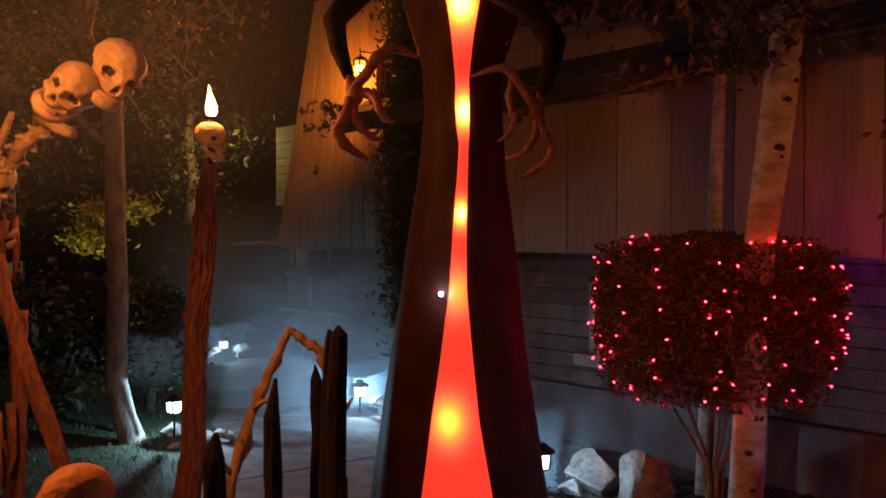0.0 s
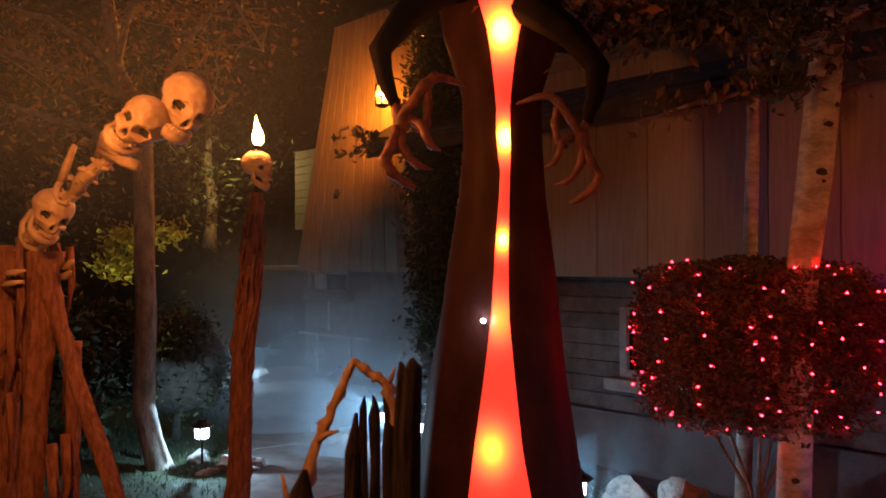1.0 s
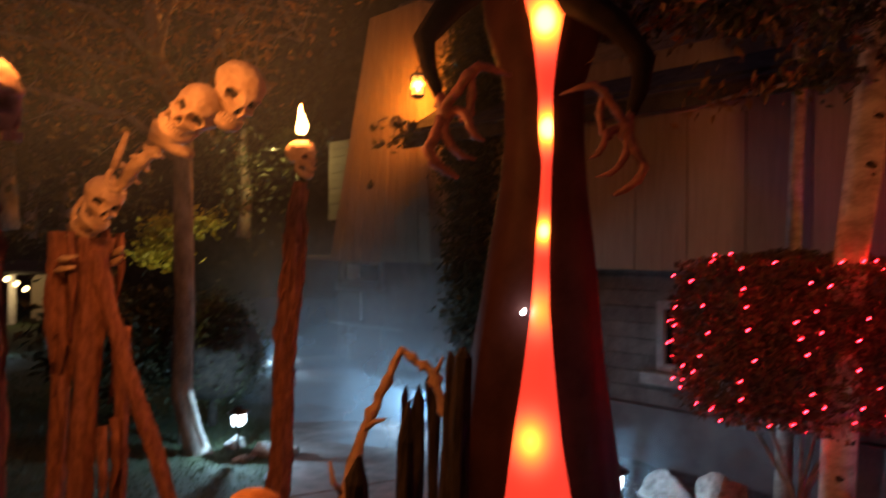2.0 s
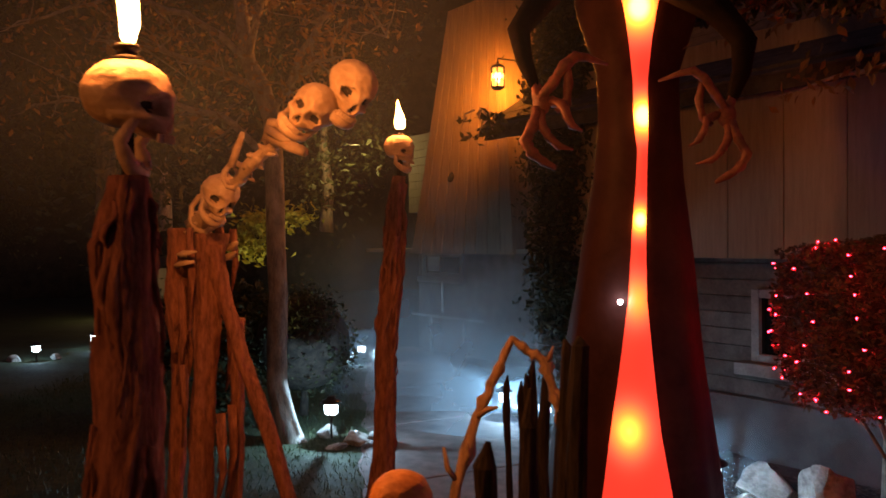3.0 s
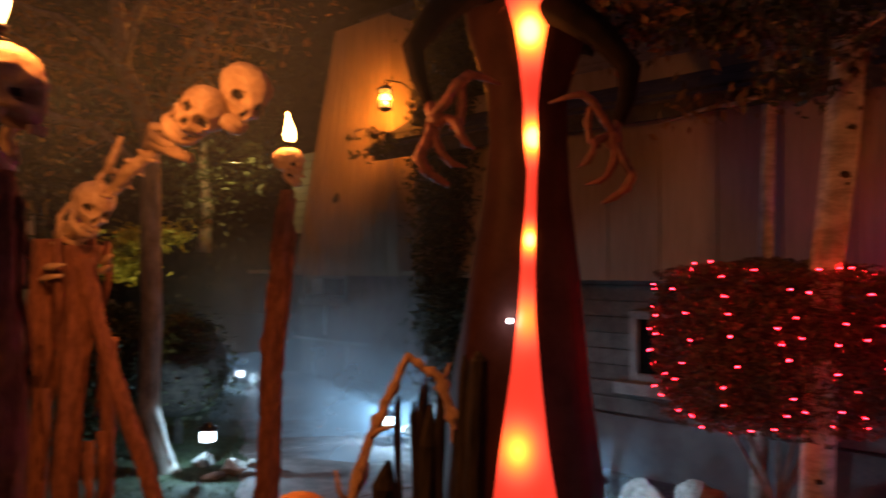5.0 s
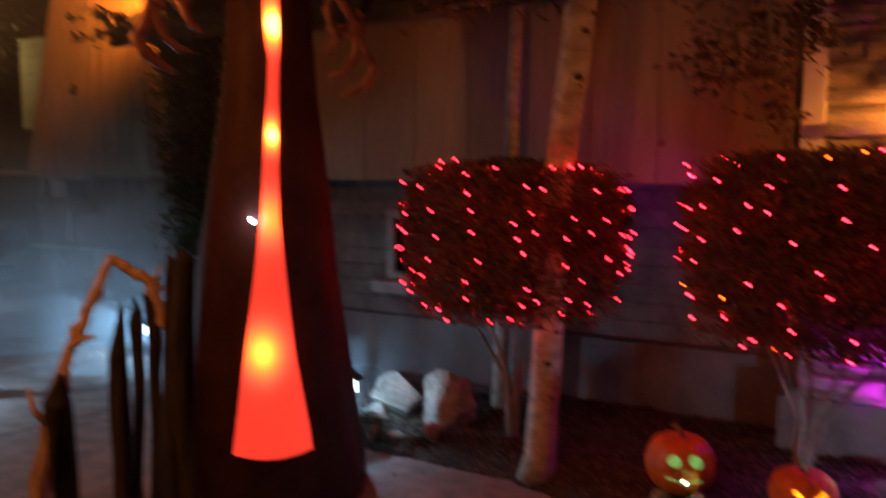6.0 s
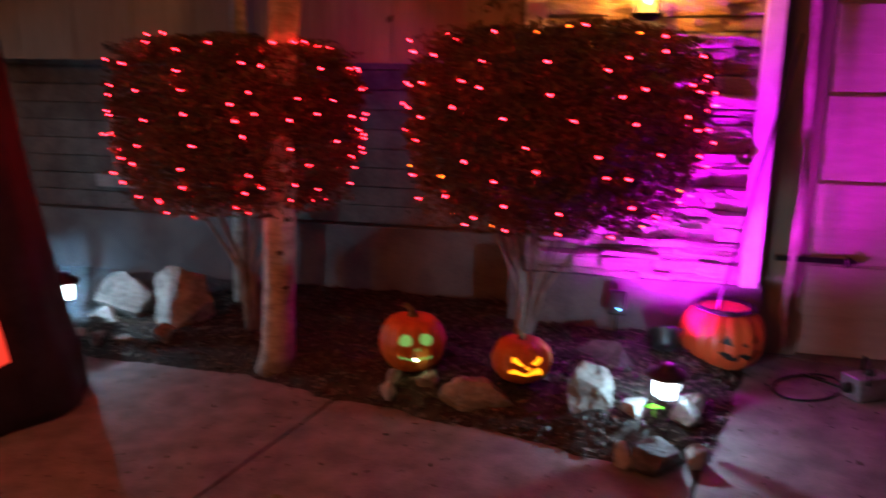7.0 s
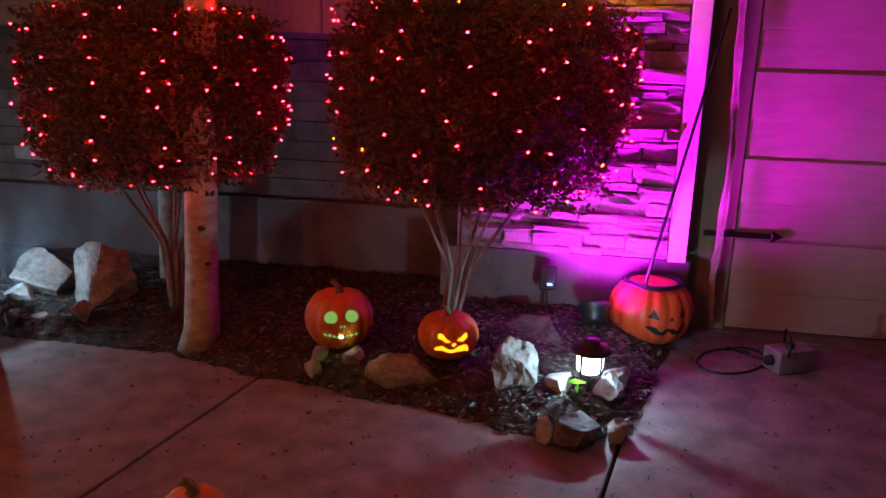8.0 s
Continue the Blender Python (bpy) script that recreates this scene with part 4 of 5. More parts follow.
# ---- pale aspen by the bed ----
asp = thing("aspen_tree", "slender pale aspen trunk with dark scars and thin twigs", "tree", (1.43, 3.60, 0.0))
line = [(-0.06, 0.0, 0.0), (-0.045, 0, 0.12), (-0.02, 0, 0.45), (-0.012, 0, 0.8), (0.005, 0, 1.2), (0.035, 0, 1.6), (0.09, 0, 2.0), (0.135, 0, 2.4), (0.175, 0, 2.75), (0.23, 0, 3.2), (0.26, 0, 3.8), (0.3, 0.05, 4.6)]
part("trunk", tube(line, [0.105, 0.083, 0.075, 0.073, 0.072, 0.074, 0.076, 0.072, 0.068, 0.06, 0.05, 0.03], 18, None, 0.12, 2), BARK_WHITE, asp, "pale smooth bark")
rng = random.Random(12)
for i, (z, a, sz) in enumerate(((2.02, -1.55, 0.028), (1.98, -1.35, 0.014), (2.24, -1.5, 0.022), (0.62, -1.9, 0.02), (0.78, -1.3, 0.026), (1.75, -1.0, 0.012), (2.5, -1.7, 0.03), (2.62, -1.3, 0.026), (0.45, -1.6, 0.016), (2.33, -0.9, 0.02))):
    c = curve_at([(p[2], p[0]) for p in line], z)[0]
    r = curve_at([(p[2], q) for p, q in zip(line, [0.105, 0.083, 0.075, 0.073, 0.072, 0.074, 0.076, 0.072, 0.068, 0.06, 0.05, 0.03])], z)[0] * 0.985
    bm = ball(sz, 2, (0, 0, 0), (1, 0.3, 0.62))
    for v in bm.verts:
        v.co *= 1 + 0.5 * noise.noise(v.co * 60 + Vector((i, 0, 0)))
    sc = part("scar", bm, BARK_DARK, asp, "dark branch scar")
    sc.matrix_basis = pose(c + r * math.cos(a), r * math.sin(a), z, 0, 0, math.degrees(a) + 90)
for i, (z, dx, dy, dz) in enumerate(((2.5, -0.45, -0.2, 0.35), (2.7, 0.6, 0.2, 0.3), (2.9, -0.7, 0.3, 0.1), (3.1, 0.5, -0.3, 0.5), (3.3, -0.5, -0.3, 0.4))):
    c = Vector((curve_at([(p[2], p[0]) for p in line], z)[0], 0, z))
    part("limb", tube(along(c, c + Vector((dx, dy, dz)), 7, 0.08, i), [0.024, 0.02, 0.017, 0.014, 0.011, 0.008, 0.006, 0.003], 7, None, 0.2, i), BARK_WHITE, asp)
r = np.random.default_rng(3)
pts = np.concatenate([r.normal((0.15, -0.15, 2.55), (0.10, 0.10, 0.13), (70, 3)), r.normal((0.9, -0.35, 2.35), (0.20, 0.15, 0.22), (330, 3)), r.normal((-0.35, -0.1, 2.75), (0.35, 0.15, 0.16), (260, 3)), r.normal((0.2, 0, 3.3), (0.8, 0.4, 0.3), (700, 3))])
leaves("foliage", pts, 0.026, LEAF, asp, "sparse green leaves", 3, 0.6)["kind"] = "stuff"

asp2 = thing("aspen_tree", "thin pale aspen stem near the roof edge", "tree", (1.58, 4.45, 0.0))
part("trunk", tube([(-0.05, 0.1, 0), (-0.02, 0.05, 1.2), (0.0, 0, 2.4), (0.02, 0, 3.2), (0.04, 0, 4.2)], [0.05, 0.045, 0.036, 0.032, 0.02], 12, None, 0.15, 8), BARK_WHITE, asp2)
r = np.random.default_rng(9)
twig = np.concatenate([np.linspace((-0.75, -0.35, 2.36), (0.1, -0.2, 2.58), 60) + r.normal(0, (0.03, 0.05, 0.045), (60, 3)), r.normal((-0.4, -0.5, 2.95), (0.35, 0.15, 0.18), (260, 3))])
part("limb", tube(along((0, 0, 2.6), (-0.8, -0.36, 2.34), 8, 0.05, 4), [0.018, 0.016, 0.014, 0.012, 0.010, 0.008, 0.006, 0.004, 0.002], 6), BARK_WHITE, asp2)
part("limb", tube(along((0, 0, 2.9), (0.7, -0.3, 2.75), 8, 0.05, 5), [0.018, 0.016, 0.014, 0.012, 0.010, 0.008, 0.006, 0.004, 0.002], 6), BARK_WHITE, asp2)
leaves("foliage", twig, 0.034, LEAF_DRY, asp2, "hanging dry leaves", 4, 1.0)["kind"] = "stuff"

# ---- clipped shrubs with strings of lights ----


def shrub(place, centre, radii, base_r, seed, label, stems):
    t = thing("clipped_shrub", label, "shrub", place)
    rel = Vector(centre) - Vector(place)
    for i in range(stems):
        a = 2 * math.pi * i / stems + seed
        foot = Vector((0.014 * math.cos(a), 0.014 * math.sin(a), -0.05))
        head = rel + Vector((radii[0] * 0.55 * math.cos(a), radii[1] * 0.55 * math.sin(a), -radii[2] * 0.55))
        mid = foot.lerp(head, 0.45) + Vector((-0.11 * math.cos(a), -0.11 * math.sin(a), 0.0))
        pts = [foot, foot.lerp(mid, 0.5), mid, mid.lerp(head, 0.5), head]
        part("stem", tube(pts, [base_r, base_r * 0.8, base_r * 0.62, base_r * 0.45, base_r * 0.25], 8, None, 0.2, i), BARK_GREY, t)
    rng = np.random.default_rng(seed)
    k = 21000
    a = rng.uniform(0, 2 * np.pi, k)
    z = rng.uniform(-1, 1, k)
    w = np.where(z > 0, (1 - np.abs(z) ** 4.5) ** 0.36, (1 - np.abs(z) ** 3.0) ** 0.42)
    flat_top = rng.random(k) < 0.22
    w = np.where(flat_top, w * np.sqrt(rng.random(k)), w)
    z = np.where(flat_top, np.sign(z) * (1 - 0.5 * (w * 0.8) ** 5) * 0.97, z)
    d = np.stack([w * np.cos(a), w * np.sin(a), z], 1)
    depth = 1 - np.abs(rng.normal(0, 0.10, (k, 1)))
    lump = np.array([1 + 0.09 * noise.noise(Vector(v) * 2.6 + Vector((seed, 0, 0))) + 0.05 * noise.noise(Vector(v) * 8) for v in d.tolist()])[:, None]
    pts = d * np.array(radii) * depth * lump
    leaves("foliage", pts + np.array(rel), 0.016, LEAF, t, "dense small dark leaves", seed)["kind"] = "stuff"
    # Solid dark lump stands in for the shade deep among the leaves
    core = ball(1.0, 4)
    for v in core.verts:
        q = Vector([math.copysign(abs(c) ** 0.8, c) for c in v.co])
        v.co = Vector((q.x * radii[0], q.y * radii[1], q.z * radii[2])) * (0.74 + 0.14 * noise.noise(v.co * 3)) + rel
    part("twig_core", core, BARK_DARK, t, "dark solid lump for the shaded inside")
    return t


BULB = lathe([(0.0014, -0.006), (0.0035, -0.0035), (0.0042, 0.0), (0.0035, 0.0035), (0.0014, 0.006)], 8)
bulb_me, bulb_warm = bpy.data.meshes.new("bulb"), bpy.data.meshes.new("bulb")
for me, m in ((bulb_me, RED_BULB), (bulb_warm, WARM_BULB)):
    BULB.to_mesh(me)
    me.materials.append(m)
BULB.free()


def string_lights(centre, radii, spacing, seed, towards, warm, label):
    """A net of small bulbs over the shrub's outer face, joined by a thin dark wire."""
    t = thing("string_lights", label, "string lights", centre)
    rng, got = random.Random(seed), []
    levels = 8
    for j in range(levels):
        z = -0.86 + 1.74 * j / (levels - 1)
        w = (1 - abs(z) ** (4.5 if z > 0 else 3.0)) ** 0.38
        a = -1.8 + rng.uniform(0, 0.2)
        while a < 1.8:
            zz = max(-0.93, min(0.95, z + rng.gauss(0, 0.055)))
            b = a + towards
            got.append(Vector((radii[0] * w * math.cos(b), radii[1] * w * math.sin(b), radii[2] * zz)) * (1.03 + rng.uniform(-0.03, 0.02)))
            a += rng.choice((0.09, 0.17, 0.24, 0.27, 0.34)) * spacing
    for i, q in enumerate(got):
        ob = new("bulb", bulb_warm if rng.random() < warm else bulb_me)
        ob.parent = t
        ob.matrix_basis = Matrix.Translation(q) @ pose(0, 0, 0, rng.uniform(0, 90), rng.uniform(0, 90), 0)
    wire = []
    for a, b in zip(got, got[1:]):
        wire += [a * 0.985, (a + b) / 2 * 0.97]
    part("wire", tube(wire, 0.0016, 4), PLASTIC, t, "thin dark wire")
    return t


B1, R1 = (1.37, 3.93, 1.205), (0.61, 0.57, 0.42)
B2, R2 = (2.38, 2.74, 1.245), (0.66, 0.64, 0.43)
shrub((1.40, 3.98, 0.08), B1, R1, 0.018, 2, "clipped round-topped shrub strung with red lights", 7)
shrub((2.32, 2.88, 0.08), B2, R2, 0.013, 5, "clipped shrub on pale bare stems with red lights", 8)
string_lights(B1, R1, 1.42, 3, -1.95, 0.02, "red string lights over the clipped shrub")
string_lights(B2, R2, 1.45, 6, -2.2, 0.12, "red and amber string lights over the clipped shrub")

# ---- pumpkins ----


def pumpkin_point(az, el, R, H, ribs, depth):
    """Skin of a pumpkin; az 0 is its front (-y)."""
    rib = 1 - depth * abs(math.sin(az * ribs / 2)) ** 6 - depth * 0.3 * abs(math.sin(az * ribs / 2))
    c = math.cos(el)
    r = R * c ** 0.75 * rib
    z = H * math.sin(el) - (0.16 * H * max(0, math.sin(el)) ** 8)
    return Vector((r * math.sin(az), -r * math.cos(az), z))


def pumpkin_shell(R, H, ribs, depth=0.07):
    bm = bmesh.new()
    n, m = ribs * 8, 22
    rows = []
    for j in range(m + 1):
        el = -math.pi / 2 * 0.985 + math.pi * 0.985 * j / m
        rows.append([bm.verts.new(pumpkin_point(2 * math.pi * i / n, el, R, H, ribs, depth)) for i in range(n)])
    for a, b in zip(rows, rows[1:]):
        for i in range(n):
            bm.faces.new((a[i], a[(i + 1) % n], b[(i + 1) % n], b[i]))
    bm.faces.new(rows[0][::-1])
    bm.faces.new(rows[-1])
    return bm


def carve(points, R, H, ribs, depth, out=0.0025, rows=5):
    """A cut-out shape on the skin, given by its outline in (az, el); filled in rings towards its middle."""
    fine = []
    for (a, b), (c, d) in zip(points, points[1:] + points[:1]):
        fine += [(a + (c - a) * k / 4, b + (d - b) * k / 4) for k in range(4)]
    ca, cb = sum(p[0] for p in fine) / len(fine), sum(p[1] for p in fine) / len(fine)
    bm, prev = bmesh.new(), None
    for j in range(rows):
        s = 1 - j / rows
        ring = [bm.verts.new(pumpkin_point(ca + (a - ca) * s, cb + (b - cb) * s, R + out, H + out, ribs, depth)) for a, b in fine]
        if prev:
            for i in range(len(fine)):
                bm.faces.new((prev[i], prev[(i + 1) % len(fine)], ring[(i + 1) % len(fine)], ring[i]))
        prev = ring
    bm.faces.new(prev)
    return bm


def oval(a, b, ra, rb, n=14):
    return [(a + ra * math.cos(2 * math.pi * k / n), b + rb * math.sin(2 * math.pi * k / n)) for k in range(n)]


def band(xs, upper, lower, R, H, ribs, depth, out=0.0025):
    """A mouth: a strip between two lines."""
    bm, prev = bmesh.new(), None
    for x, u, lo in zip(xs, upper, lower):
        col = [bm.verts.new(pumpkin_point(x, lo + (u - lo) * k / 3, R + out, H + out, ribs, depth)) for k in range(4)]
        if prev:
            for k in range(3):
                bm.faces.new((prev[k], col[k], col[k + 1], prev[k + 1]))
        prev = col
    return bm


def stem(t, z, seed, size=1.0):
    s = size
    part("stem", tube([(0, 0, z - 0.02 * s), (0, 0, z + 0.012 * s), (-0.012 * s, 0, z + 0.035 * s), (-0.034 * s, 0.004, z + 0.052 * s)], [0.026 * s, 0.016 * s, 0.012 * s, 0.013 * s], 9, None, 0.3, seed), STEM, t, "dry curved stem")


def pumpkin_one(place, yaw):
    t = thing("jack_o_lantern", "carved orange pumpkin with a lit grinning face", "pumpkin", place, yaw)
    a = (0.158, 0.142, 12, 0.06)
    part("skin", pumpkin_shell(*a), PUMPKIN, t)
    part("eye", carve(oval(-0.27, 0.34, 0.20, 0.20), *a), FACE_GLOW, t, "glowing round eye")
    part("eye", carve(oval(0.37, 0.36, 0.20, 0.20), *a), FACE_GLOW, t, "glowing round eye")
    part("nostril", carve([(-0.01, 0.02), (0.06, 0.03), (0.045, 0.13)], *a), FACE_GLOW, t)
    part("nostril", carve([(0.10, 0.03), (0.17, 0.02), (0.11, 0.13)], *a), FACE_GLOW, t)
    xs = [-0.48 + 0.0433 * k for k in range(25)]
    mid = [-0.30 + 0.32 * (x - 0.04) ** 2 for x in xs]
    jag = [0.062 if k % 3 == 1 else -0.002 for k in range(25)]
    part("mouth", band(xs, [m + 0.010 + j for m, j in zip(mid, jag)], [m - 0.012 - 0.8 * max(j, 0) for m, j in zip(mid, jag)], *a), FACE_GLOW, t, "glowing stitched grin")
    part("lamp", carve(oval(0.03, -0.27, 0.055, 0.06), *a, out=0.005), SPARK, t, "bright small inner bulb")
    stem(t, 0.125, 3)
    return t


def pumpkin_two(place, yaw):
    t = thing("jack_o_lantern", "small carved pumpkin with a glowing scowling face", "pumpkin", place, yaw)
    a = (0.136, 0.106, 12, 0.07)
    part("skin", pumpkin_shell(*a), PUMPKIN, t)
    part("eye", carve([(-0.42, 0.42), (-0.32, 0.44), (0.02, 0.14), (-0.14, 0.10), (-0.40, 0.24)], *a), ORANGE_GLOW, t, "glowing slanted eye")
    part("eye", carve([(0.62, 0.44), (0.52, 0.46), (0.24, 0.16), (0.40, 0.12), (0.60, 0.28)], *a), ORANGE_GLOW, t, "glowing slanted eye")
    part("nose", carve([(0.03, 0.02), (0.13, 0.10), (0.23, 0.02), (0.13, -0.07)], *a), ORANGE_GLOW, t)
    xs = [-0.50 + 0.1 * k for k in range(13)]
    up = [-0.16, -0.10, -0.08, -0.10, -0.15, -0.19, -0.20, -0.17, -0.10, -0.02, 0.0, -0.08, -0.30]
    lo = [-0.26, -0.27, -0.28, -0.29, -0.31, -0.33, -0.34, -0.34, -0.33, -0.30, -0.28, -0.33, -0.40]
    part("mouth", band(xs, up, lo, *a), ORANGE_GLOW, t, "glowing wavy mouth")
    stem(t, 0.09, 5, 0.9)
    return t


FACE_GLOW = glow("yellow_green_inner_light", (0.26, 0.60, 0.15), 0.55)
pumpkin_one((1.855, 3.085, 0.235), -28)
pumpkin_two((2.165, 2.655, 0.225), -34)
lamp("pumpkin_light", (1.80, 2.95, 0.20), 0.25, (0.7, 1.0, 0.4), 0.03)

bk = thing("pumpkin_bucket", "large orange plastic pumpkin bucket with a black printed face", "bucket", (3.33, 2.47, 0.178), -37)
a = (0.212, 0.175, 14, 0.045)
part("shell", pumpkin_shell(*a), BUCKET, bk)
part("rim", lathe([(0.128, 0.138), (0.140, 0.140), (0.143, 0.156), (0.133, 0.160), (0.120, 0.142)], 28), BLACK, bk, "black rim")
part("handle", tube([(0.150 * math.cos(k * 0.2618), 0.150 * math.sin(k * 0.2618), 0.146 + 0.004 * math.sin(k)) for k in range(25)], 0.0055, 6), BLACK, bk, "thin black handle folded round the rim")
part("eye", carve([(-0.32, 0.10), (-0.02, 0.06), (-0.17, 0.34)], *a), BLACK, bk)
part("eye", carve([(0.42, 0.10), (0.66, 0.14), (0.58, 0.36)], *a), BLACK, bk)
part("nose", carve([(0.20, 0.02), (0.34, 0.02), (0.28, 0.14)], *a), BLACK, bk)
xs = [-0.36 + 0.07 * k for k in range(17)]
mid = [-0.30 + 0.42 * (x - 0.2) ** 2 for x in xs]
part("mouth", band(xs, [m + (0.09 if k not in (5, 6, 11, 12) else 0.0) * min(1, 4 * (1 - abs(k - 8) / 8)) for k, m in enumerate(mid)], [m - (0.13 if k not in (8, 9) else 0.02) * min(1, 2.5 * (1 - abs(k - 8) / 8)) for k, m in enumerate(mid)], *a), BLACK, bk, "black jagged grin")
low = thing("pumpkin", "small uncarved orange pumpkin on the driveway", "pumpkin", (0.835, 2.17, 0.084), 20)
part("skin", pumpkin_shell(0.105, 0.085, 10, 0.08), PUMPKIN, low)
stem(low, 0.075, 8, 1.1)

# ---- path lights ----


def path_light(place, yaw=0):
    t = thing("path_light", "black solar path light with a lit frosted glass", "path light", place, yaw, group="path lights")
    part("stake", tube([(0, 0, -0.24), (0, 0, -0.04)], 0.009, 8), PLASTIC, t)
    part("collar", lathe([(0.012, -0.062), (0.036, -0.052), (0.045, -0.045)], 18), PLASTIC, t)
    g = part("glass", lathe([(0.040, -0.045), (0.052, -0.035), (0.055, 0.0), (0.055, 0.035), (0.05, 0.042)], 20), COLD_GLASS, t, "glowing ribbed frosted glass")
    g.visible_shadow = False
    part("cap", lathe([(0.05, 0.043), (0.082, 0.045), (0.086, 0.052), (0.072, 0.066), (0.040, 0.076), (0.034, 0.092), (0.030, 0.098)], 22), PLASTIC, t, "black domed cap")
    for k in range(4):
        a = math.pi / 4 + k * math.pi / 2
        part("rib", tube([(0.056 * math.cos(a), 0.056 * math.sin(a), -0.045), (0.057 * math.cos(a), 0.057 * math.sin(a), 0.044)], 0.006, 6), PLASTIC, t)
    return t


for (x, y, z), watts in (((2.47, 2.09, 0.225), 10), ((-2.03, 5.97, 0.315), 36), ((-0.72, 7.15, 0.20), 26), ((-2.78, 10.25, 0.20), 18), ((0.555, 4.40, 0.345), 9), ((-7.3, 9.95, 0.20), 5), ((-7.2, 11.2, 0.2), 3), ((-0.35, 6.6, 0.22), 3)):
    path_light((x, y, z), 20 * x)
    lamp("path_light_bulb", (x, y, z), watts, COLD, 0.005)

# ---- rocks ----


def rock(place, size, seed, yaw=0, flat=0.7, label="pale rough field rock", stone=ROCK):
    bm = ball(1.0, 4)
    rng = random.Random(seed)
    cuts = [(Vector((rng.gauss(0, 1), rng.gauss(0, 1), rng.gauss(0.15, 0.8))).normalized(), rng.uniform(0.38, 0.80)) for _ in range(17)]
    for v in bm.verts:
        for nrm, d in cuts:
            over = v.co.dot(nrm) - d
            if over > 0:
                v.co -= nrm * over
        v.co *= 1.22 + 0.12 * noise.noise(v.co * 2.3 + Vector((seed, 0, 0))) + 0.07 * noise.noise(v.co * 6 + Vector((0, seed, 0))) + 0.03 * noise.noise(v.co * 17)
    bmesh.ops.transform(bm, matrix=pose(*place, 0, rng.uniform(-12, 12), yaw) @ Matrix.Diagonal((size, size * 0.8, size * flat, 1)), verts=bm.verts)
    ob = part("rock", bm, stone, None, "", False)
    return tagged(ob, label, "rock", "rocks of the bed")


for i, (x, y, z, s, f, yaw) in enumerate((
    (1.97, 2.68, 0.08, 0.155, 0.52, -40), (2.28, 2.35, 0.11, 0.125, 1.10, 10), (2.40, 2.19, 0.10, 0.10, 0.8, 30), (2.55, 2.05, 0.08, 0.10, 0.75, 0), (2.26, 1.93, 0.055, 0.135, 0.52, -35),
    (2.38, 1.84, 0.04, 0.07, 0.9, 15), (2.15, 2.01, 0.04, 0.06, 0.9, 50), (2.68, 2.12, 0.08, 0.09, 0.8, 80), (1.74, 3.05, 0.10, 0.055, 0.8, 0), (1.84, 2.95, 0.09, 0.065, 0.7, 20), (1.66, 2.98, 0.07, 0.06, 0.7, 60),
    (0.90, 4.62, 0.18, 0.23, 0.62, -30), (1.13, 4.30, 0.20, 0.20, 1.05, 20), (0.76, 4.55, 0.14, 0.09, 0.8, 10), (0.98, 4.15, 0.12, 0.08, 0.8, 40), (0.68, 4.35, 0.08, 0.05, 0.7, 0), (0.80, 4.28, 0.07, 0.045, 0.7, 30), (0.62, 4.5, 0.08, 0.045, 0.7, 30),
    (-1.85, 6.05, 0.06, 0.12, 0.6, 10), (-1.65, 6.1, 0.06, 0.11, 0.6, 40), (-2.15, 6.2, 0.06, 0.10, 0.7, 70), (-1.95, 5.85, 0.04, 0.08, 0.7, 20), (-2.6, 10.4, 0.1, 0.16, 0.7, 0), (-2.95, 10.3, 0.06, 0.12, 0.7, 0), (-0.55, 7.3, 0.08, 0.13, 0.6, 0), (-0.85, 7.4, 0.06, 0.1, 0.7, 0),
    (-7.6, 9.9, 0.06, 0.14, 0.6, 0), (-7.1, 10.1, 0.05, 0.10, 0.6, 0), (2.74, 2.70, 0.05, 0.23, 0.62, 65))):
    # Rock 4 is dark brown; rock 28 is darkened for the shade on it
    rock((x, y, z), s, i + 1, yaw, f, "dark flat rock in the mulch" if i in (0, 4, 28) else "pale rough field rock", ROCK_DARK if i in (4, 28) else ROCK)

# ---- spot, urn, pole, ribbon, fog machine, cable ----
sp = thing("spot_light", "small black ground spot with a blue indicator light", "spot light", (3.0, 2.89, 0.245), -48)
part("housing", box((0.09, 0.06, 0.13), (0, 0, 0.04), 0.012, (-14, 0, 0)), PLASTIC, sp)
part("stake", tube([(0, 0, -0.17), (0, 0, 0)], 0.008, 8), PLASTIC, sp)
part("indicator", box((0.022, 0.008, 0.01), (0.012, -0.035, 0.015), 0.002), BLUE_LED, sp, "blue indicator")
fl = thing("flood_light", "black flood light that throws purple light up the pier", "flood light", (3.02, 2.565, 0.155), -40)
part("body", lathe([(0.05, -0.03), (0.065, -0.02), (0.07, 0.03), (0.085, 0.055), (0.09, 0.066), (0.078, 0.066), (0.07, 0.045)], 22), PLASTIC, fl)
part("lens", lathe([(0.07, 0.05), (0.072, 0.055), (0.0, 0.056)], 20), glow("purple_lens", (0.6, 0.05, 1.0), 1.6), fl, "purple lit lens")
part("stake", tube([(0, 0, -0.16), (0, 0, -0.02)], [0.006, 0.012], 8), PLASTIC, fl)
for ob in fl.children:
    if not ob.name.startswith("stake"):
        ob.matrix_basis = pose(0, 0, 0, -38, 0, 0)
po = thing("metal_pole", "thin black pole with a grip leaning on the pier", "pole", (3.15, 2.45, 0.05))
part("shaft", tube([(0, 0, 0), (0.136, -0.031, 0.532), (0.275, -0.062, 1.080), (0.411, -0.093, 1.612)], [0.009, 0.009, 0.008, 0.007], 8), IRON, po)
part("grip", tube([(0, 0, 0), (0.045, -0.010, 0.177)], [0.014, 0.015], 10), PLASTIC, po, "thicker rubber grip")
part("collar", tube([(0.047, -0.011, 0.185), (0.055, -0.013, 0.218)], [0.015, 0.013], 10), METAL, po)
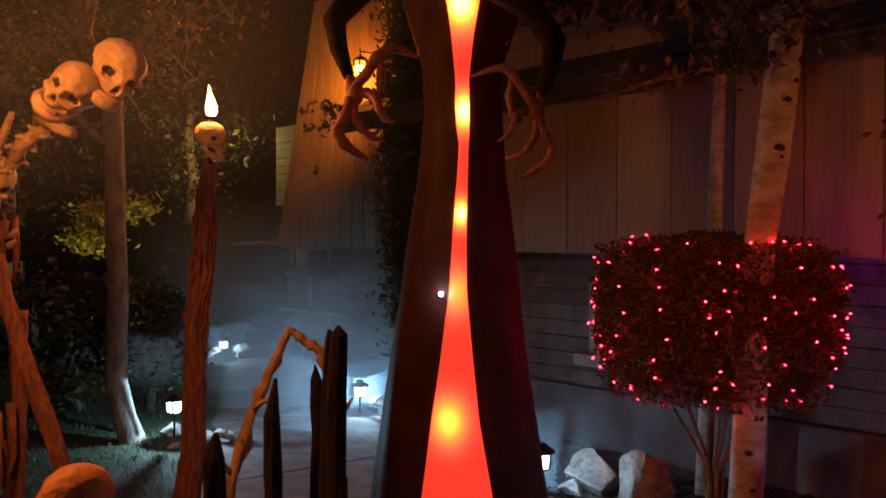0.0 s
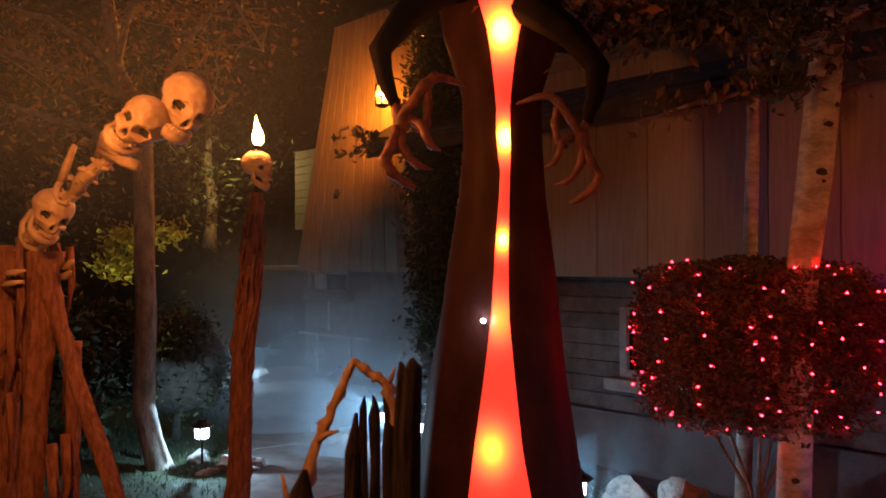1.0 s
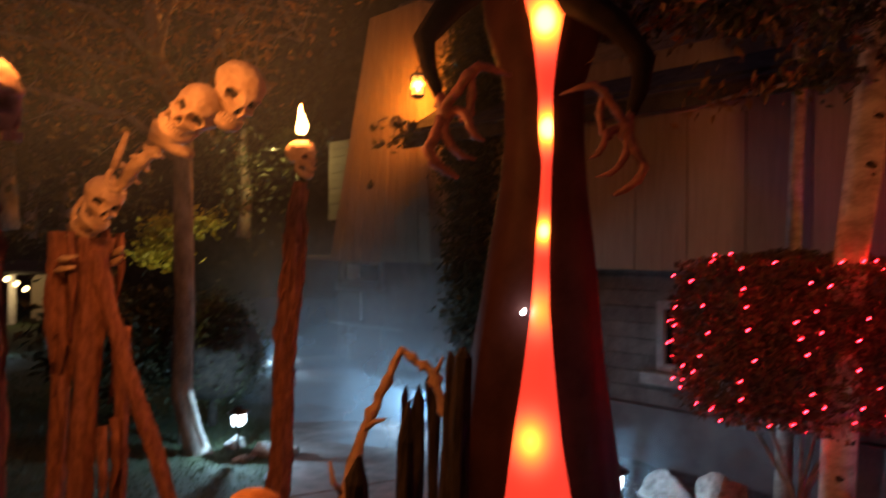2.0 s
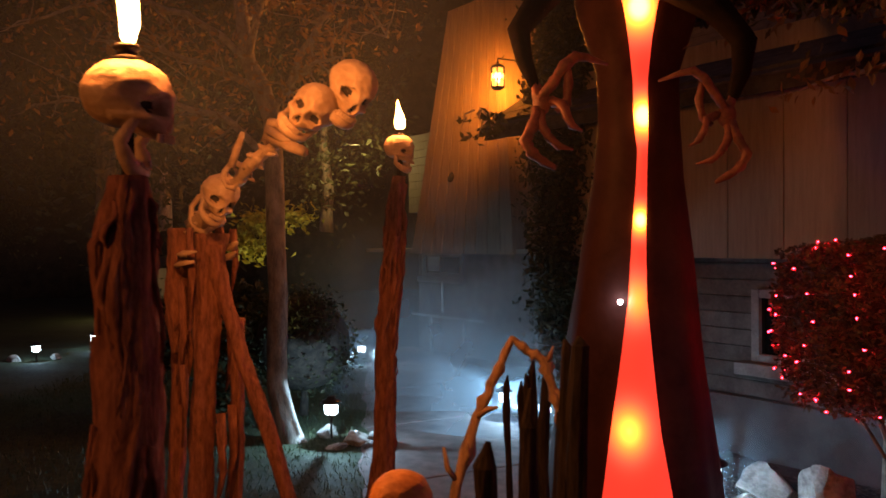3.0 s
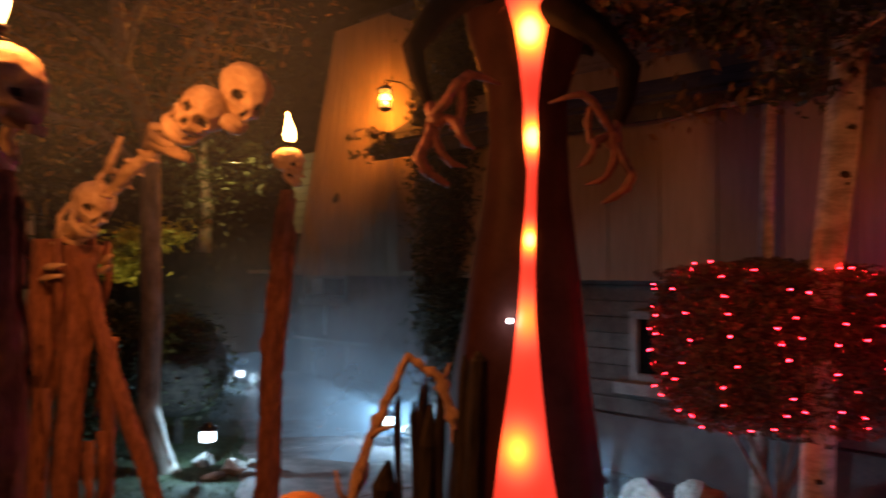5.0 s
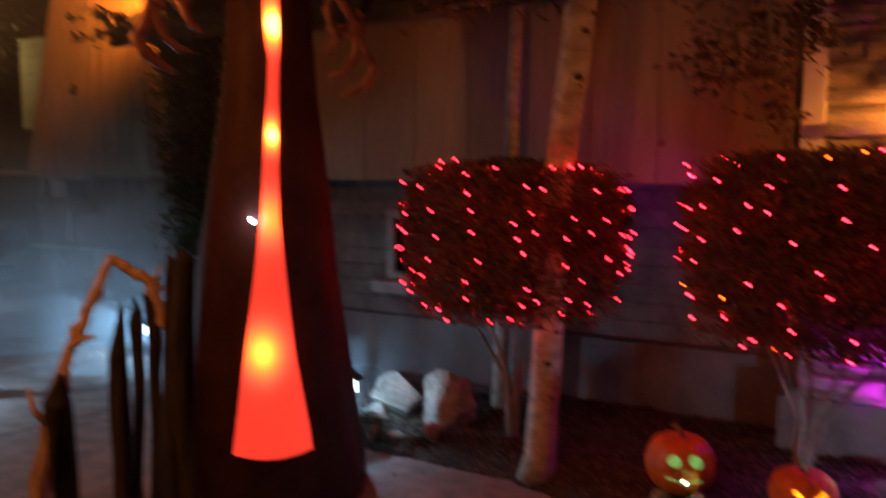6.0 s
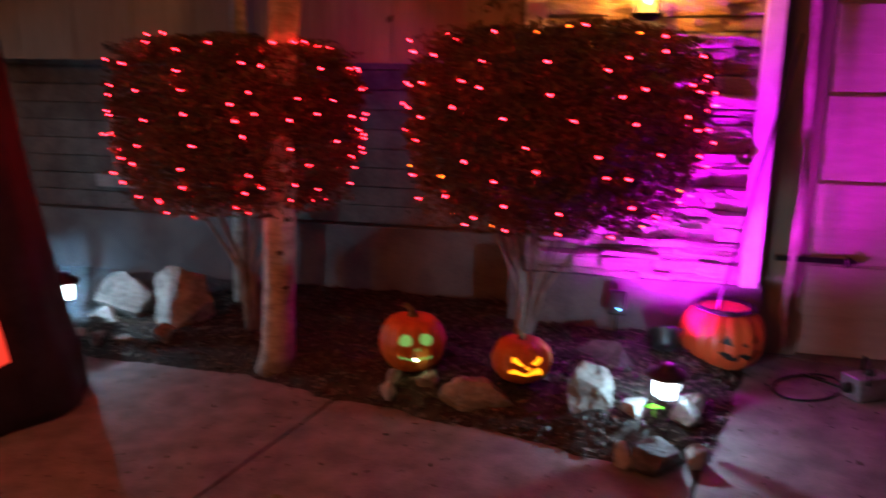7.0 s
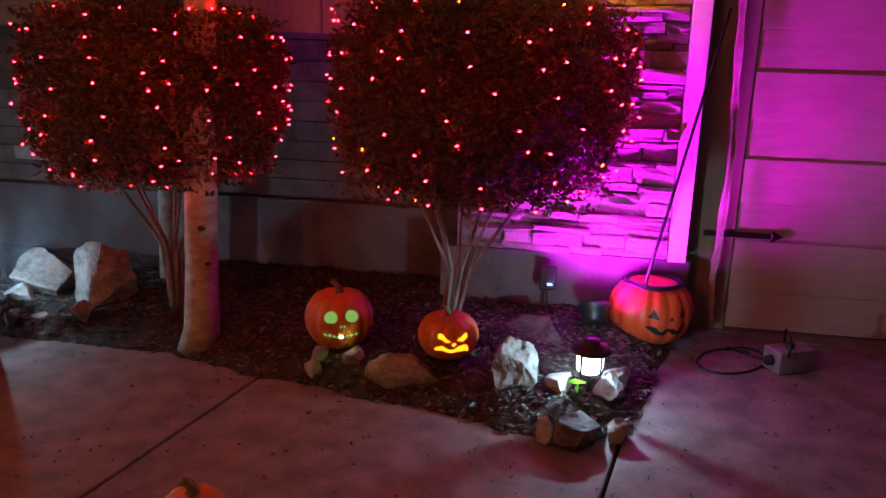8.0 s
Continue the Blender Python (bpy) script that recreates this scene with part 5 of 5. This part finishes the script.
rb = thing("cloth_ribbon", "long faded strip of cloth hanging by the garage door", "ribbon")
path = [face(-0.03, 0.10, 2.2), face(-0.015, 0.10, 1.70), face(0.0, 0.10, 1.27), face(0.02, 0.10, 1.0), face(0.008, 0.10, 0.48), face(-0.006, 0.10, 0.30), face(0.018, 0.10, 0.055)]
bm, prev = bmesh.new(), None
for i in range(61):
    t = i / 60 * (len(path) - 1)
    c = path[int(t)].lerp(path[min(int(t) + 1, len(path) - 1)], t % 1)
    w = 0.018 * (1 - 0.75 * max(0, i - 52) / 8) * (1 + 0.2 * math.sin(i * 0.9))
    tw = 0.5 * math.sin(i * 0.16) + 0.3 * math.sin(i * 0.41)
    sdv = (D * math.cos(tw) + OUT * math.sin(tw)) * w
    row = [bm.verts.new(c - sdv), bm.verts.new(c - sdv * 0.3 + OUT * 0.006), bm.verts.new(c + sdv * 0.4 - OUT * 0.004), bm.verts.new(c + sdv)]
    if prev:
        for k in range(3):
            bm.faces.new((prev[k], prev[k + 1], row[k + 1], row[k]))
    prev = row
part("strip", bm, RUG, rb)
fm = thing("fog_machine", "small grey fog machine with a carrying bracket", "fog machine", (3.60, 1.85, 0.06), -20)
part("case", box((0.20, 0.12, 0.11), (0, 0, 0), 0.008), METAL, fm)
part("nozzle", tube([(-0.10, 0, 0.0), (-0.13, 0, 0.0)], [0.028, 0.022], 12), IRON, fm)
part("bracket", tube([(-0.06, -0.065, 0.03), (-0.06, -0.065, 0.12), (-0.02, 0.0, 0.13), (0.02, 0.065, 0.12), (0.02, 0.065, 0.03)], 0.006, 6), IRON, fm)
part("tank_cap", lathe([(0.022, 0.055), (0.022, 0.075), (0.016, 0.08)], 12), PLASTIC, fm)
cb = thing("power_cable", "loose black power cable looped on the concrete", "cable")
loop = [(3.45 + 0.17 * math.cos(a) * (1 + 0.05 * a), 2.06 + 0.13 * math.sin(a), 0.007 + 0.002 * a / 6) for a in [k * 0.25 for k in range(30)]]
part("cord", tube(loop + [(3.6, 1.95, 0.007), (3.72, 1.88, 0.02)], 0.006, 6), PLASTIC, cb)
sprout = thing("green_sprout", "small bright green leaf between the rocks", "plant", (2.36, 2.06, 0.12))
leaves("leaf", [(0, 0, 0.05), (0.02, 0.0, 0.03)], 0.05, leafy("fresh_leaf", (0.12, 0.5, 0.02), (0.2, 0.6, 0.03), 0.5), sprout, "", 3, 0, 0.35)

# ---- garden trees, shrubs and distance ----
tl = thing("maple_tree", "grey-barked garden tree with sparse autumn leaves", "tree", (-2.36, 6.0, 0.0))
part("trunk", tube([(0.03, 0, -0.05), (0.0, 0, 0.03), (-0.06, 0, 0.25), (-0.13, 0, 0.5), (-0.125, 0, 0.8), (-0.105, 0, 1.2), (-0.12, 0, 1.6), (-0.13, 0, 2.1), (-0.14, 0, 2.6), (-0.22, 0, 2.85), (-0.34, 0, 3.1), (-0.42, 0, 3.7), (-0.45, 0.1, 4.6)],
                   [0.13, 0.10, 0.088, 0.082, 0.078, 0.075, 0.073, 0.072, 0.074, 0.07, 0.06, 0.05, 0.03], 16, None, 0.18, 4), BARK_GREY, tl)
limbs = [((-0.14, 0, 2.62), (0.0, -0.1, 2.82), (0.25, -0.25, 2.98), (0.55, -0.4, 3.0)), ((-0.2, 0, 2.8), (-0.45, -0.2, 2.95), (-0.75, -0.4, 3.05), (-1.3, -0.6, 3.15)),
         ((0.0, -0.1, 2.8), (0.35, -0.3, 3.3), (0.65, -0.4, 3.5), (0.9, -0.5, 3.1)), ((-0.34, 0, 3.1), (-0.1, -0.3, 3.5), (0.2, -0.5, 3.7), (0.6, -0.6, 3.55)),
         ((-0.3, 0, 3.1), (-0.7, -0.3, 3.4), (-1.2, -0.5, 3.5), (-1.8, -0.6, 3.3)), ((-0.4, 0, 3.4), (-0.2, 0.3, 3.8), (0.3, 0.5, 4.0), (0.9, 0.6, 4.0)), ((-0.13, 0, 2.3), (-0.4, -0.4, 2.6), (-0.9, -0.8, 2.7), (-1.5, -1.0, 2.6))]
cloud = []
r = np.random.default_rng(21)
for i, q in enumerate(limbs):
    pts = []
    for a, b in zip(q, q[1:]):
        pts += along(a, b, 4, 0.06, i)[:-1]
    pts.append(Vector(q[-1]))
    limb = part("limb", tube(pts, [0.034 - 0.0022 * k for k in range(len(pts))], 7, None, 0.2, i), BARK_GREY, tl)
    for k in range(3, len(pts)):
        for s in range(2):
            tipv = pts[k] + Vector((r.normal(0, 0.25), r.normal(0, 0.25), r.normal(0.02, 0.18)))
            part("twig", tube(along(pts[k], tipv, 4, 0.04, k + s), [0.010, 0.008, 0.006, 0.004, 0.002], 5), BARK_GREY, limb)
            cloud.append(np.array(pts[k].lerp(tipv, 0.7)) + r.normal(0, 0.12, (17, 3)))
leaves("foliage", np.concatenate(cloud), 0.032, LEAF_DRY, tl, "sparse yellow-brown leaves", 5, 0.5)["kind"] = "stuff"


def leafy_mass(name, label, category, place, radii, count, size, material, seed, trunk=None):
    t = thing(name, label, category, place)
    rng = np.random.default_rng(seed)
    clumps = rng.normal(size=(max(6, count // 130), 3))
    clumps /= np.linalg.norm(clumps, axis=1, keepdims=True)
    clumps *= rng.uniform(0.45, 0.95, (len(clumps), 1)) * np.array(radii)
    pts = (clumps[rng.integers(0, len(clumps), count)] + rng.normal(0, 0.17, (count, 3)) * np.array(radii)) + (0, 0, radii[2])
    leaves("crown", pts, size, material, t, "", seed, 0.3)["kind"] = "stuff"
    if name == "hanging_branch":
        for k, c in enumerate(clumps[:6].tolist()):
            part("twig", tube(along((0.3 * c[0], 0.3 * c[1], 2 * radii[2]), (c[0], c[1], c[2] + radii[2] - 0.05), 6, 0.08, seed + k), [0.008, 0.007, 0.006, 0.005, 0.004, 0.003, 0.002], 5), BARK_GREY, t)
    if trunk:
        part("trunk", tube(along((0, 0, -0.1), (0, 0, trunk), 6, 0.1, seed), [0.12, 0.1, 0.09, 0.08, 0.07, 0.05, 0.03], 10, None, 0.2, seed), BARK_GREY, t)
    return t


leafy_mass("young_tree", "young tree with yellow-green lamplit leaves", "tree", (-2.62, 6.35, 1.36), (0.46, 0.38, 0.30), 950, 0.034, LEAF_YELLOW, 31)
part("trunk", tube(along((0, 0, -1.45), (0, 0, 0.2), 5, 0.05, 2), [0.03, 0.028, 0.025, 0.02, 0.015, 0.01], 8), BARK_GREY, bpy.data.objects["young_tree"])
leafy_mass("yew_tree", "dark narrow evergreen against the house", "tree", (-0.12, 6.70, 0.0), (0.40, 0.40, 2.35), 24000, 0.032, LEAF_DARK, 32)
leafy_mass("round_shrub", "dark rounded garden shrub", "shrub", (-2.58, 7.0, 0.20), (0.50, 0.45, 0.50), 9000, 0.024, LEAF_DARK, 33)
# Dark ball fills the crown in place of its shaded inside
part("twig_core", ball(0.40, 3, (0, 0, 0.5), (1.1, 1.0, 1.1)), BARK_DARK, bpy.data.objects["round_shrub"], "dark solid lump for the shaded inside")
part("stem", tube([(0, 0, -0.25), (0.02, 0, 0.2)], [0.05, 0.03], 8), BARK_DARK, bpy.data.objects["round_shrub"])
for i, (x, y, rx, rz, n, m) in enumerate(((-5.2, 9.5, 1.6, 2.6, 5200, LEAF_DARK), (-3.9, 12.5, 1.6, 2.6, 4200, LEAF_DARK), (-8.5, 14.5, 2.4, 3.0, 5200, LEAF_DARK), (-12.5, 15.5, 2.6, 3.2, 4200, LEAF_DARK), (-3.6, 7.4, 0.9, 0.7, 2600, LEAF_DARK), (-4.6, 7.2, 1.1, 2.1, 3200, LEAF_DARK))):
    leafy_mass("garden_tree" if rz > 1 else "garden_shrub", "dark dense garden tree behind the lawn" if rz > 1 else "low dark shrub by the lawn", "tree" if rz > 1 else "shrub", (x, y, 1.9 if rz > 2 else 0.0), (rx, rx * 0.9, rz), n, 0.06, m, 40 + i, 2.0 if rz > 1 else None)
leafy_mass("hanging_branch", "leafy twigs hanging by the roof edge", "branch", (0.95, 3.75, 2.55), (0.75, 0.3, 0.30), 420, 0.030, LEAF_DRY, 51)
leafy_mass("hanging_branch", "dark leafy twigs under the roof edge", "branch", (1.35, 3.35, 2.30), (0.55, 0.25, 0.30), 700, 0.030, LEAF_DARK, 54)
leafy_mass("hanging_branch", "dark leafy twigs under the roof edge", "branch", (0.75, 4.0, 2.50), (0.8, 0.25, 0.28), 900, 0.032, LEAF_DARK, 55)
leafy_mass("hanging_branch", "dark leafy twigs hanging before the pier", "branch", (2.25, 3.05, 1.72), (0.42, 0.2, 0.34), 520, 0.026, LEAF, 52)
leafy_mass("hanging_branch", "small leafy twig in front of the chimney wall", "branch", (-0.75, 5.0, 2.28), (0.26, 0.1, 0.10), 70, 0.035, LEAF_DARK, 53)

# far dark treeline that closes the garden, added tall to hide the ambient sky
verts, faces, NT = [], [], 150
for j in range(9):
    for i in range(NT + 1):
        a = math.pi * (-0.62 + 1.9 * i / NT)
        q = Vector((math.cos(a), math.sin(a), 0))
        rad = 26 + 1.8 * noise.noise(Vector((q.x * 9, q.y * 9, j * 0.5))) + 0.8 * noise.noise(Vector((q.x * 30, q.y * 30, j * 1.5)))
        top = 15.5 + 2.2 * noise.noise(Vector((q.x * 6, q.y * 6, 3))) + 0.9 * noise.noise(Vector((q.x * 28, q.y * 28, 5)))
        verts.append((rad * q.x, rad * q.y + 2, -0.1 + top * j / 8))
faces = [(j * (NT + 1) + i, j * (NT + 1) + i + 1, (j + 1) * (NT + 1) + i + 1, (j + 1) * (NT + 1) + i) for j in range(8) for i in range(NT)]
tagged(raw("backdrop", verts, faces, mat("far_foliage", (0.010, 0.012, 0.007), (0.04, 0.04, 0.022), 0.9, 3, 1.0, 14), None, "", True), "far dark treeline added to hide the horizon and sky", "treeline", "", "structure")

# neighbour's porch far off
nb = thing("porch", "small lit porch of a distant house", "porch", (-9.3, 16.0, 0))
part("post", box((0.12, 0.12, 1.25), (-0.45, 0, 0.6), 0.01), WHITE, nb)
part("wall", box((1.0, 0.1, 1.1), (0.25, 0.4, 0.55), 0.01), SIDING, nb)
part("roof", box((1.6, 1.0, 0.08), (0.1, 0, 1.22), 0.01, (12, 0, 0)), ROOF, nb)
for k in range(3):
    part("globe_lamp", ball(0.055, 2, (-0.42 + 0.2 * k, -0.25, 0.98 - 0.1 * k)), glow("warm_globe", (1.0, 0.7, 0.3), 8), nb, "warm globe lamp")
lamp("porch_light", (-9.4, 15.5, 0.8), 9, (1, 0.7, 0.3), 0.1)

# ---- litter and grass ----
r = np.random.default_rng(71)
pts = []
while len(pts) < 11000:
    x, y = r.uniform(-0.2, 3.5), r.uniform(1.7, 5.2)
    if bed_in(x, y) > -0.02:
        pts.append((x, y, bed_z(x, y) + 0.008))
tagged(leaves("leaf_litter", pts, 0.019, LITTER, None, "", 72, 0, 0.45, True), "dry leaves and bark chips scattered on the bed", "leaf litter", "", "stuff")
pts = [(x, y, 0.004) for x, y in zip(r.uniform(-0.5, 3.6, 1100), r.uniform(0.8, 4.5, 1100)) if bed_in(x, y) < 0 and r.random() < math.exp(bed_in(x, y) * 1.6)]
tagged(leaves("fallen_leaves", pts, 0.012, LITTER, None, "", 73, 0, 0.5, True), "small crumbs of leaves on the concrete", "leaf litter", "", "stuff")
pts = [(x, y, 0.0045) for x, y in zip(r.uniform(0.2, 4.2, 1500), r.uniform(0.3, 3.4, 1500)) if bed_in(x, y) < -0.03 and noise.noise(Vector((x * 1.6, y * 1.6, 3))) > -0.08]
tagged(leaves("dark_crumbs", pts, 0.010, LEAF_DARK, None, "", 74, 0, 0.5, True), "dark crumbs of soil and leaf on the concrete", "leaf litter", "", "stuff")
verts, faces = [], []
while len(faces) < 26000:
    y = 1.2 + 9 * r.random() ** 1.3
    x = r.uniform(-6, -0.7)
    if lawn_in(x, y) < 0.0:
        continue
    z, h, a = lawn_z(x, y), r.uniform(0.02, 0.055), r.uniform(0, 6.28)
    k = len(verts)
    verts += [(x - 0.004 * math.cos(a), y - 0.004 * math.sin(a), z), (x + 0.004 * math.cos(a), y + 0.004 * math.sin(a), z), (x + r.normal(0, 0.015), y + r.normal(0, 0.015), z + h)]
    faces.append((k, k + 1, k + 2))
tagged(raw("grass", verts, faces, GRASS_BLADE), "short dark lawn grass", "grass", "", "stuff")

# ---- drifting ground mist round the path lights, halo veils behind the torches ----
MIST = bpy.data.materials.new("blue_tinted_mist")
MIST.use_nodes = True
n, l = MIST.node_tree.nodes, MIST.node_tree.links
n.remove(n["Principled BSDF"])
dif, trl, tra, both, mix = n.new("ShaderNodeBsdfDiffuse"), n.new("ShaderNodeBsdfTranslucent"), n.new("ShaderNodeBsdfTransparent"), n.new("ShaderNodeMixShader"), n.new("ShaderNodeMixShader")
# Blue in the mist's own colour stands in for cold lamplight
dif.inputs[0].default_value = trl.inputs[0].default_value = (0.62, 0.80, 0.96, 1)
l.new(dif.outputs[0], both.inputs[1])
l.new(trl.outputs[0], both.inputs[2])
tc, nz, sep = n.new("ShaderNodeTexCoord"), n.new("ShaderNodeTexNoise"), n.new("ShaderNodeSeparateXYZ")
nz.inputs["Scale"].default_value, nz.inputs["Detail"].default_value = 1.3, 4
l.new(tc.outputs["Object"], nz.inputs["Vector"])
l.new(tc.outputs["Generated"], sep.inputs[0])
value = None
for axis, a, b in (("X", 0.0, 0.3), ("X", 1.0, 0.7), ("Z", 1.0, 0.25), ("Z", -0.001, 0.0)):
    mr = n.new("ShaderNodeMapRange")
    mr.interpolation_type = "SMOOTHSTEP"
    mr.inputs[1].default_value, mr.inputs[2].default_value = a, b
    l.new(sep.outputs[axis], mr.inputs[0])
    foot = mr.name
    if value:
        mul = n.new("ShaderNodeMath")
        mul.operation = "MULTIPLY"
        l.new(value, mul.inputs[0])
        l.new(mr.outputs[0], mul.inputs[1])
        value = mul.outputs[0]
    else:
        value = mr.outputs[0]
for source, k in ((nz.outputs[0], None), (None, 0.46)):
    mul = n.new("ShaderNodeMath")
    mul.operation = "MULTIPLY"
    l.new(value, mul.inputs[0])
    if source:
        l.new(source, mul.inputs[1])
    else:
        mul.inputs[1].default_value = k
    value = mul.outputs[0]
DENSITY = mul.inputs[1]
l.new(value, mix.inputs[0])
l.new(tra.outputs[0], mix.inputs[1])
l.new(both.outputs[0], mix.inputs[2])
l.new(mix.outputs[0], n["Material Output"].inputs[0])
DENSITY.default_value = 0.085
# Thinner copy for sheets that imitate flame halo and lens haze
HALO_VEIL = MIST.copy()
HALO_VEIL.name = "torch_smoke"
HALO_VEIL.node_tree.nodes[foot].inputs[2].default_value = 0.45
DENSITY.default_value = 0.52
mist = thing("mist", "thin mist over the driveway and halo veils behind the torches", "mist", kind="stuff")
for q, (x0, x1, y, z0, h) in enumerate(((-1.65, 0.4, 6.5, 0.0, 1.8), (-2.6, 0.3, 7.3, 0.0, 2.2), (-3.0, 0.2, 8.0, 0.0, 2.2), (-4.2, -0.6, 9.6, 0.0, 2.3), (0.1, 2.2, 4.75, 0.0, 0.9),
                                        (-5.6, 0.4, 3.6, 1.2, 3.4), (-6.2, 0.4, 5.2, 1.2, 3.6), (-2.6, -0.1, 1.75, 1.45, 1.8))):
    verts, faces = [], []
    for j in range(11):
        for i in range(25):
            x, z = x0 + (x1 - x0) * i / 24, z0 + h * j / 10
            verts.append((x, y + 0.35 * noise.noise(Vector((x * 0.7, z, q * 3.0))) * min(1, y - 1.2) + 0.12 * (z - z0), z + 0.02))
    faces = [(j * 25 + i, j * 25 + i + 1, (j + 1) * 25 + i + 1, (j + 1) * 25 + i) for j in range(10) for i in range(24)]
    raw("veil", verts, faces, MIST if q < 5 else HALO_VEIL, mist, "", True)["kind"] = "stuff"

# ---- stones of the pier, last of the large repeats ----
rng = random.Random(4)
stone_meshes = []
for v in range(8):
    bm = box((1, 1, 1), (0, 0, 0), 0.05)
    bmesh.ops.subdivide_edges(bm, edges=[e for e in bm.edges if e.calc_length() > 0.5], cuts=2, use_grid_fill=True)
    for vert in bm.verts:
        q = noise.noise_vector(vert.co * 2.2 + Vector((v * 9, 0, 0)))
        vert.co += Vector((q.x * 0.05, q.y * 0.17, q.z * 0.08)) + Vector((0, -0.12 * vert.co.z * (1 if v % 2 else -1), 0))
    me = bpy.data.meshes.new("stone")
    bm.to_mesh(me)
    bm.free()
    me.materials.append(STONE)
    stone_meshes.append(me)
z, n = 0.405, 0
while z < 2.55:
    h = rng.choice((0.032, 0.042, 0.055, 0.07, 0.088))
    s = -1.29
    while s < -0.26:
        w = min(rng.uniform(0.11, 0.36), -0.25 - s)
        if -0.25 - (s + w) < 0.07:
            w = -0.25 - s
        ob = new("stone", rng.choice(stone_meshes))
        ob.parent = pier
        depth = rng.uniform(0.07, 0.12)
        ob.matrix_basis = pose(-(s + w / 2), 0.095 + rng.uniform(-0.028, 0.042), z + h / 2, rng.uniform(-13, 13), rng.uniform(-2.5, 2.5), rng.uniform(-7, 7)) @ Matrix.Diagonal((w - 0.007, depth, h - 0.007, 1))
        s += w
    z += h
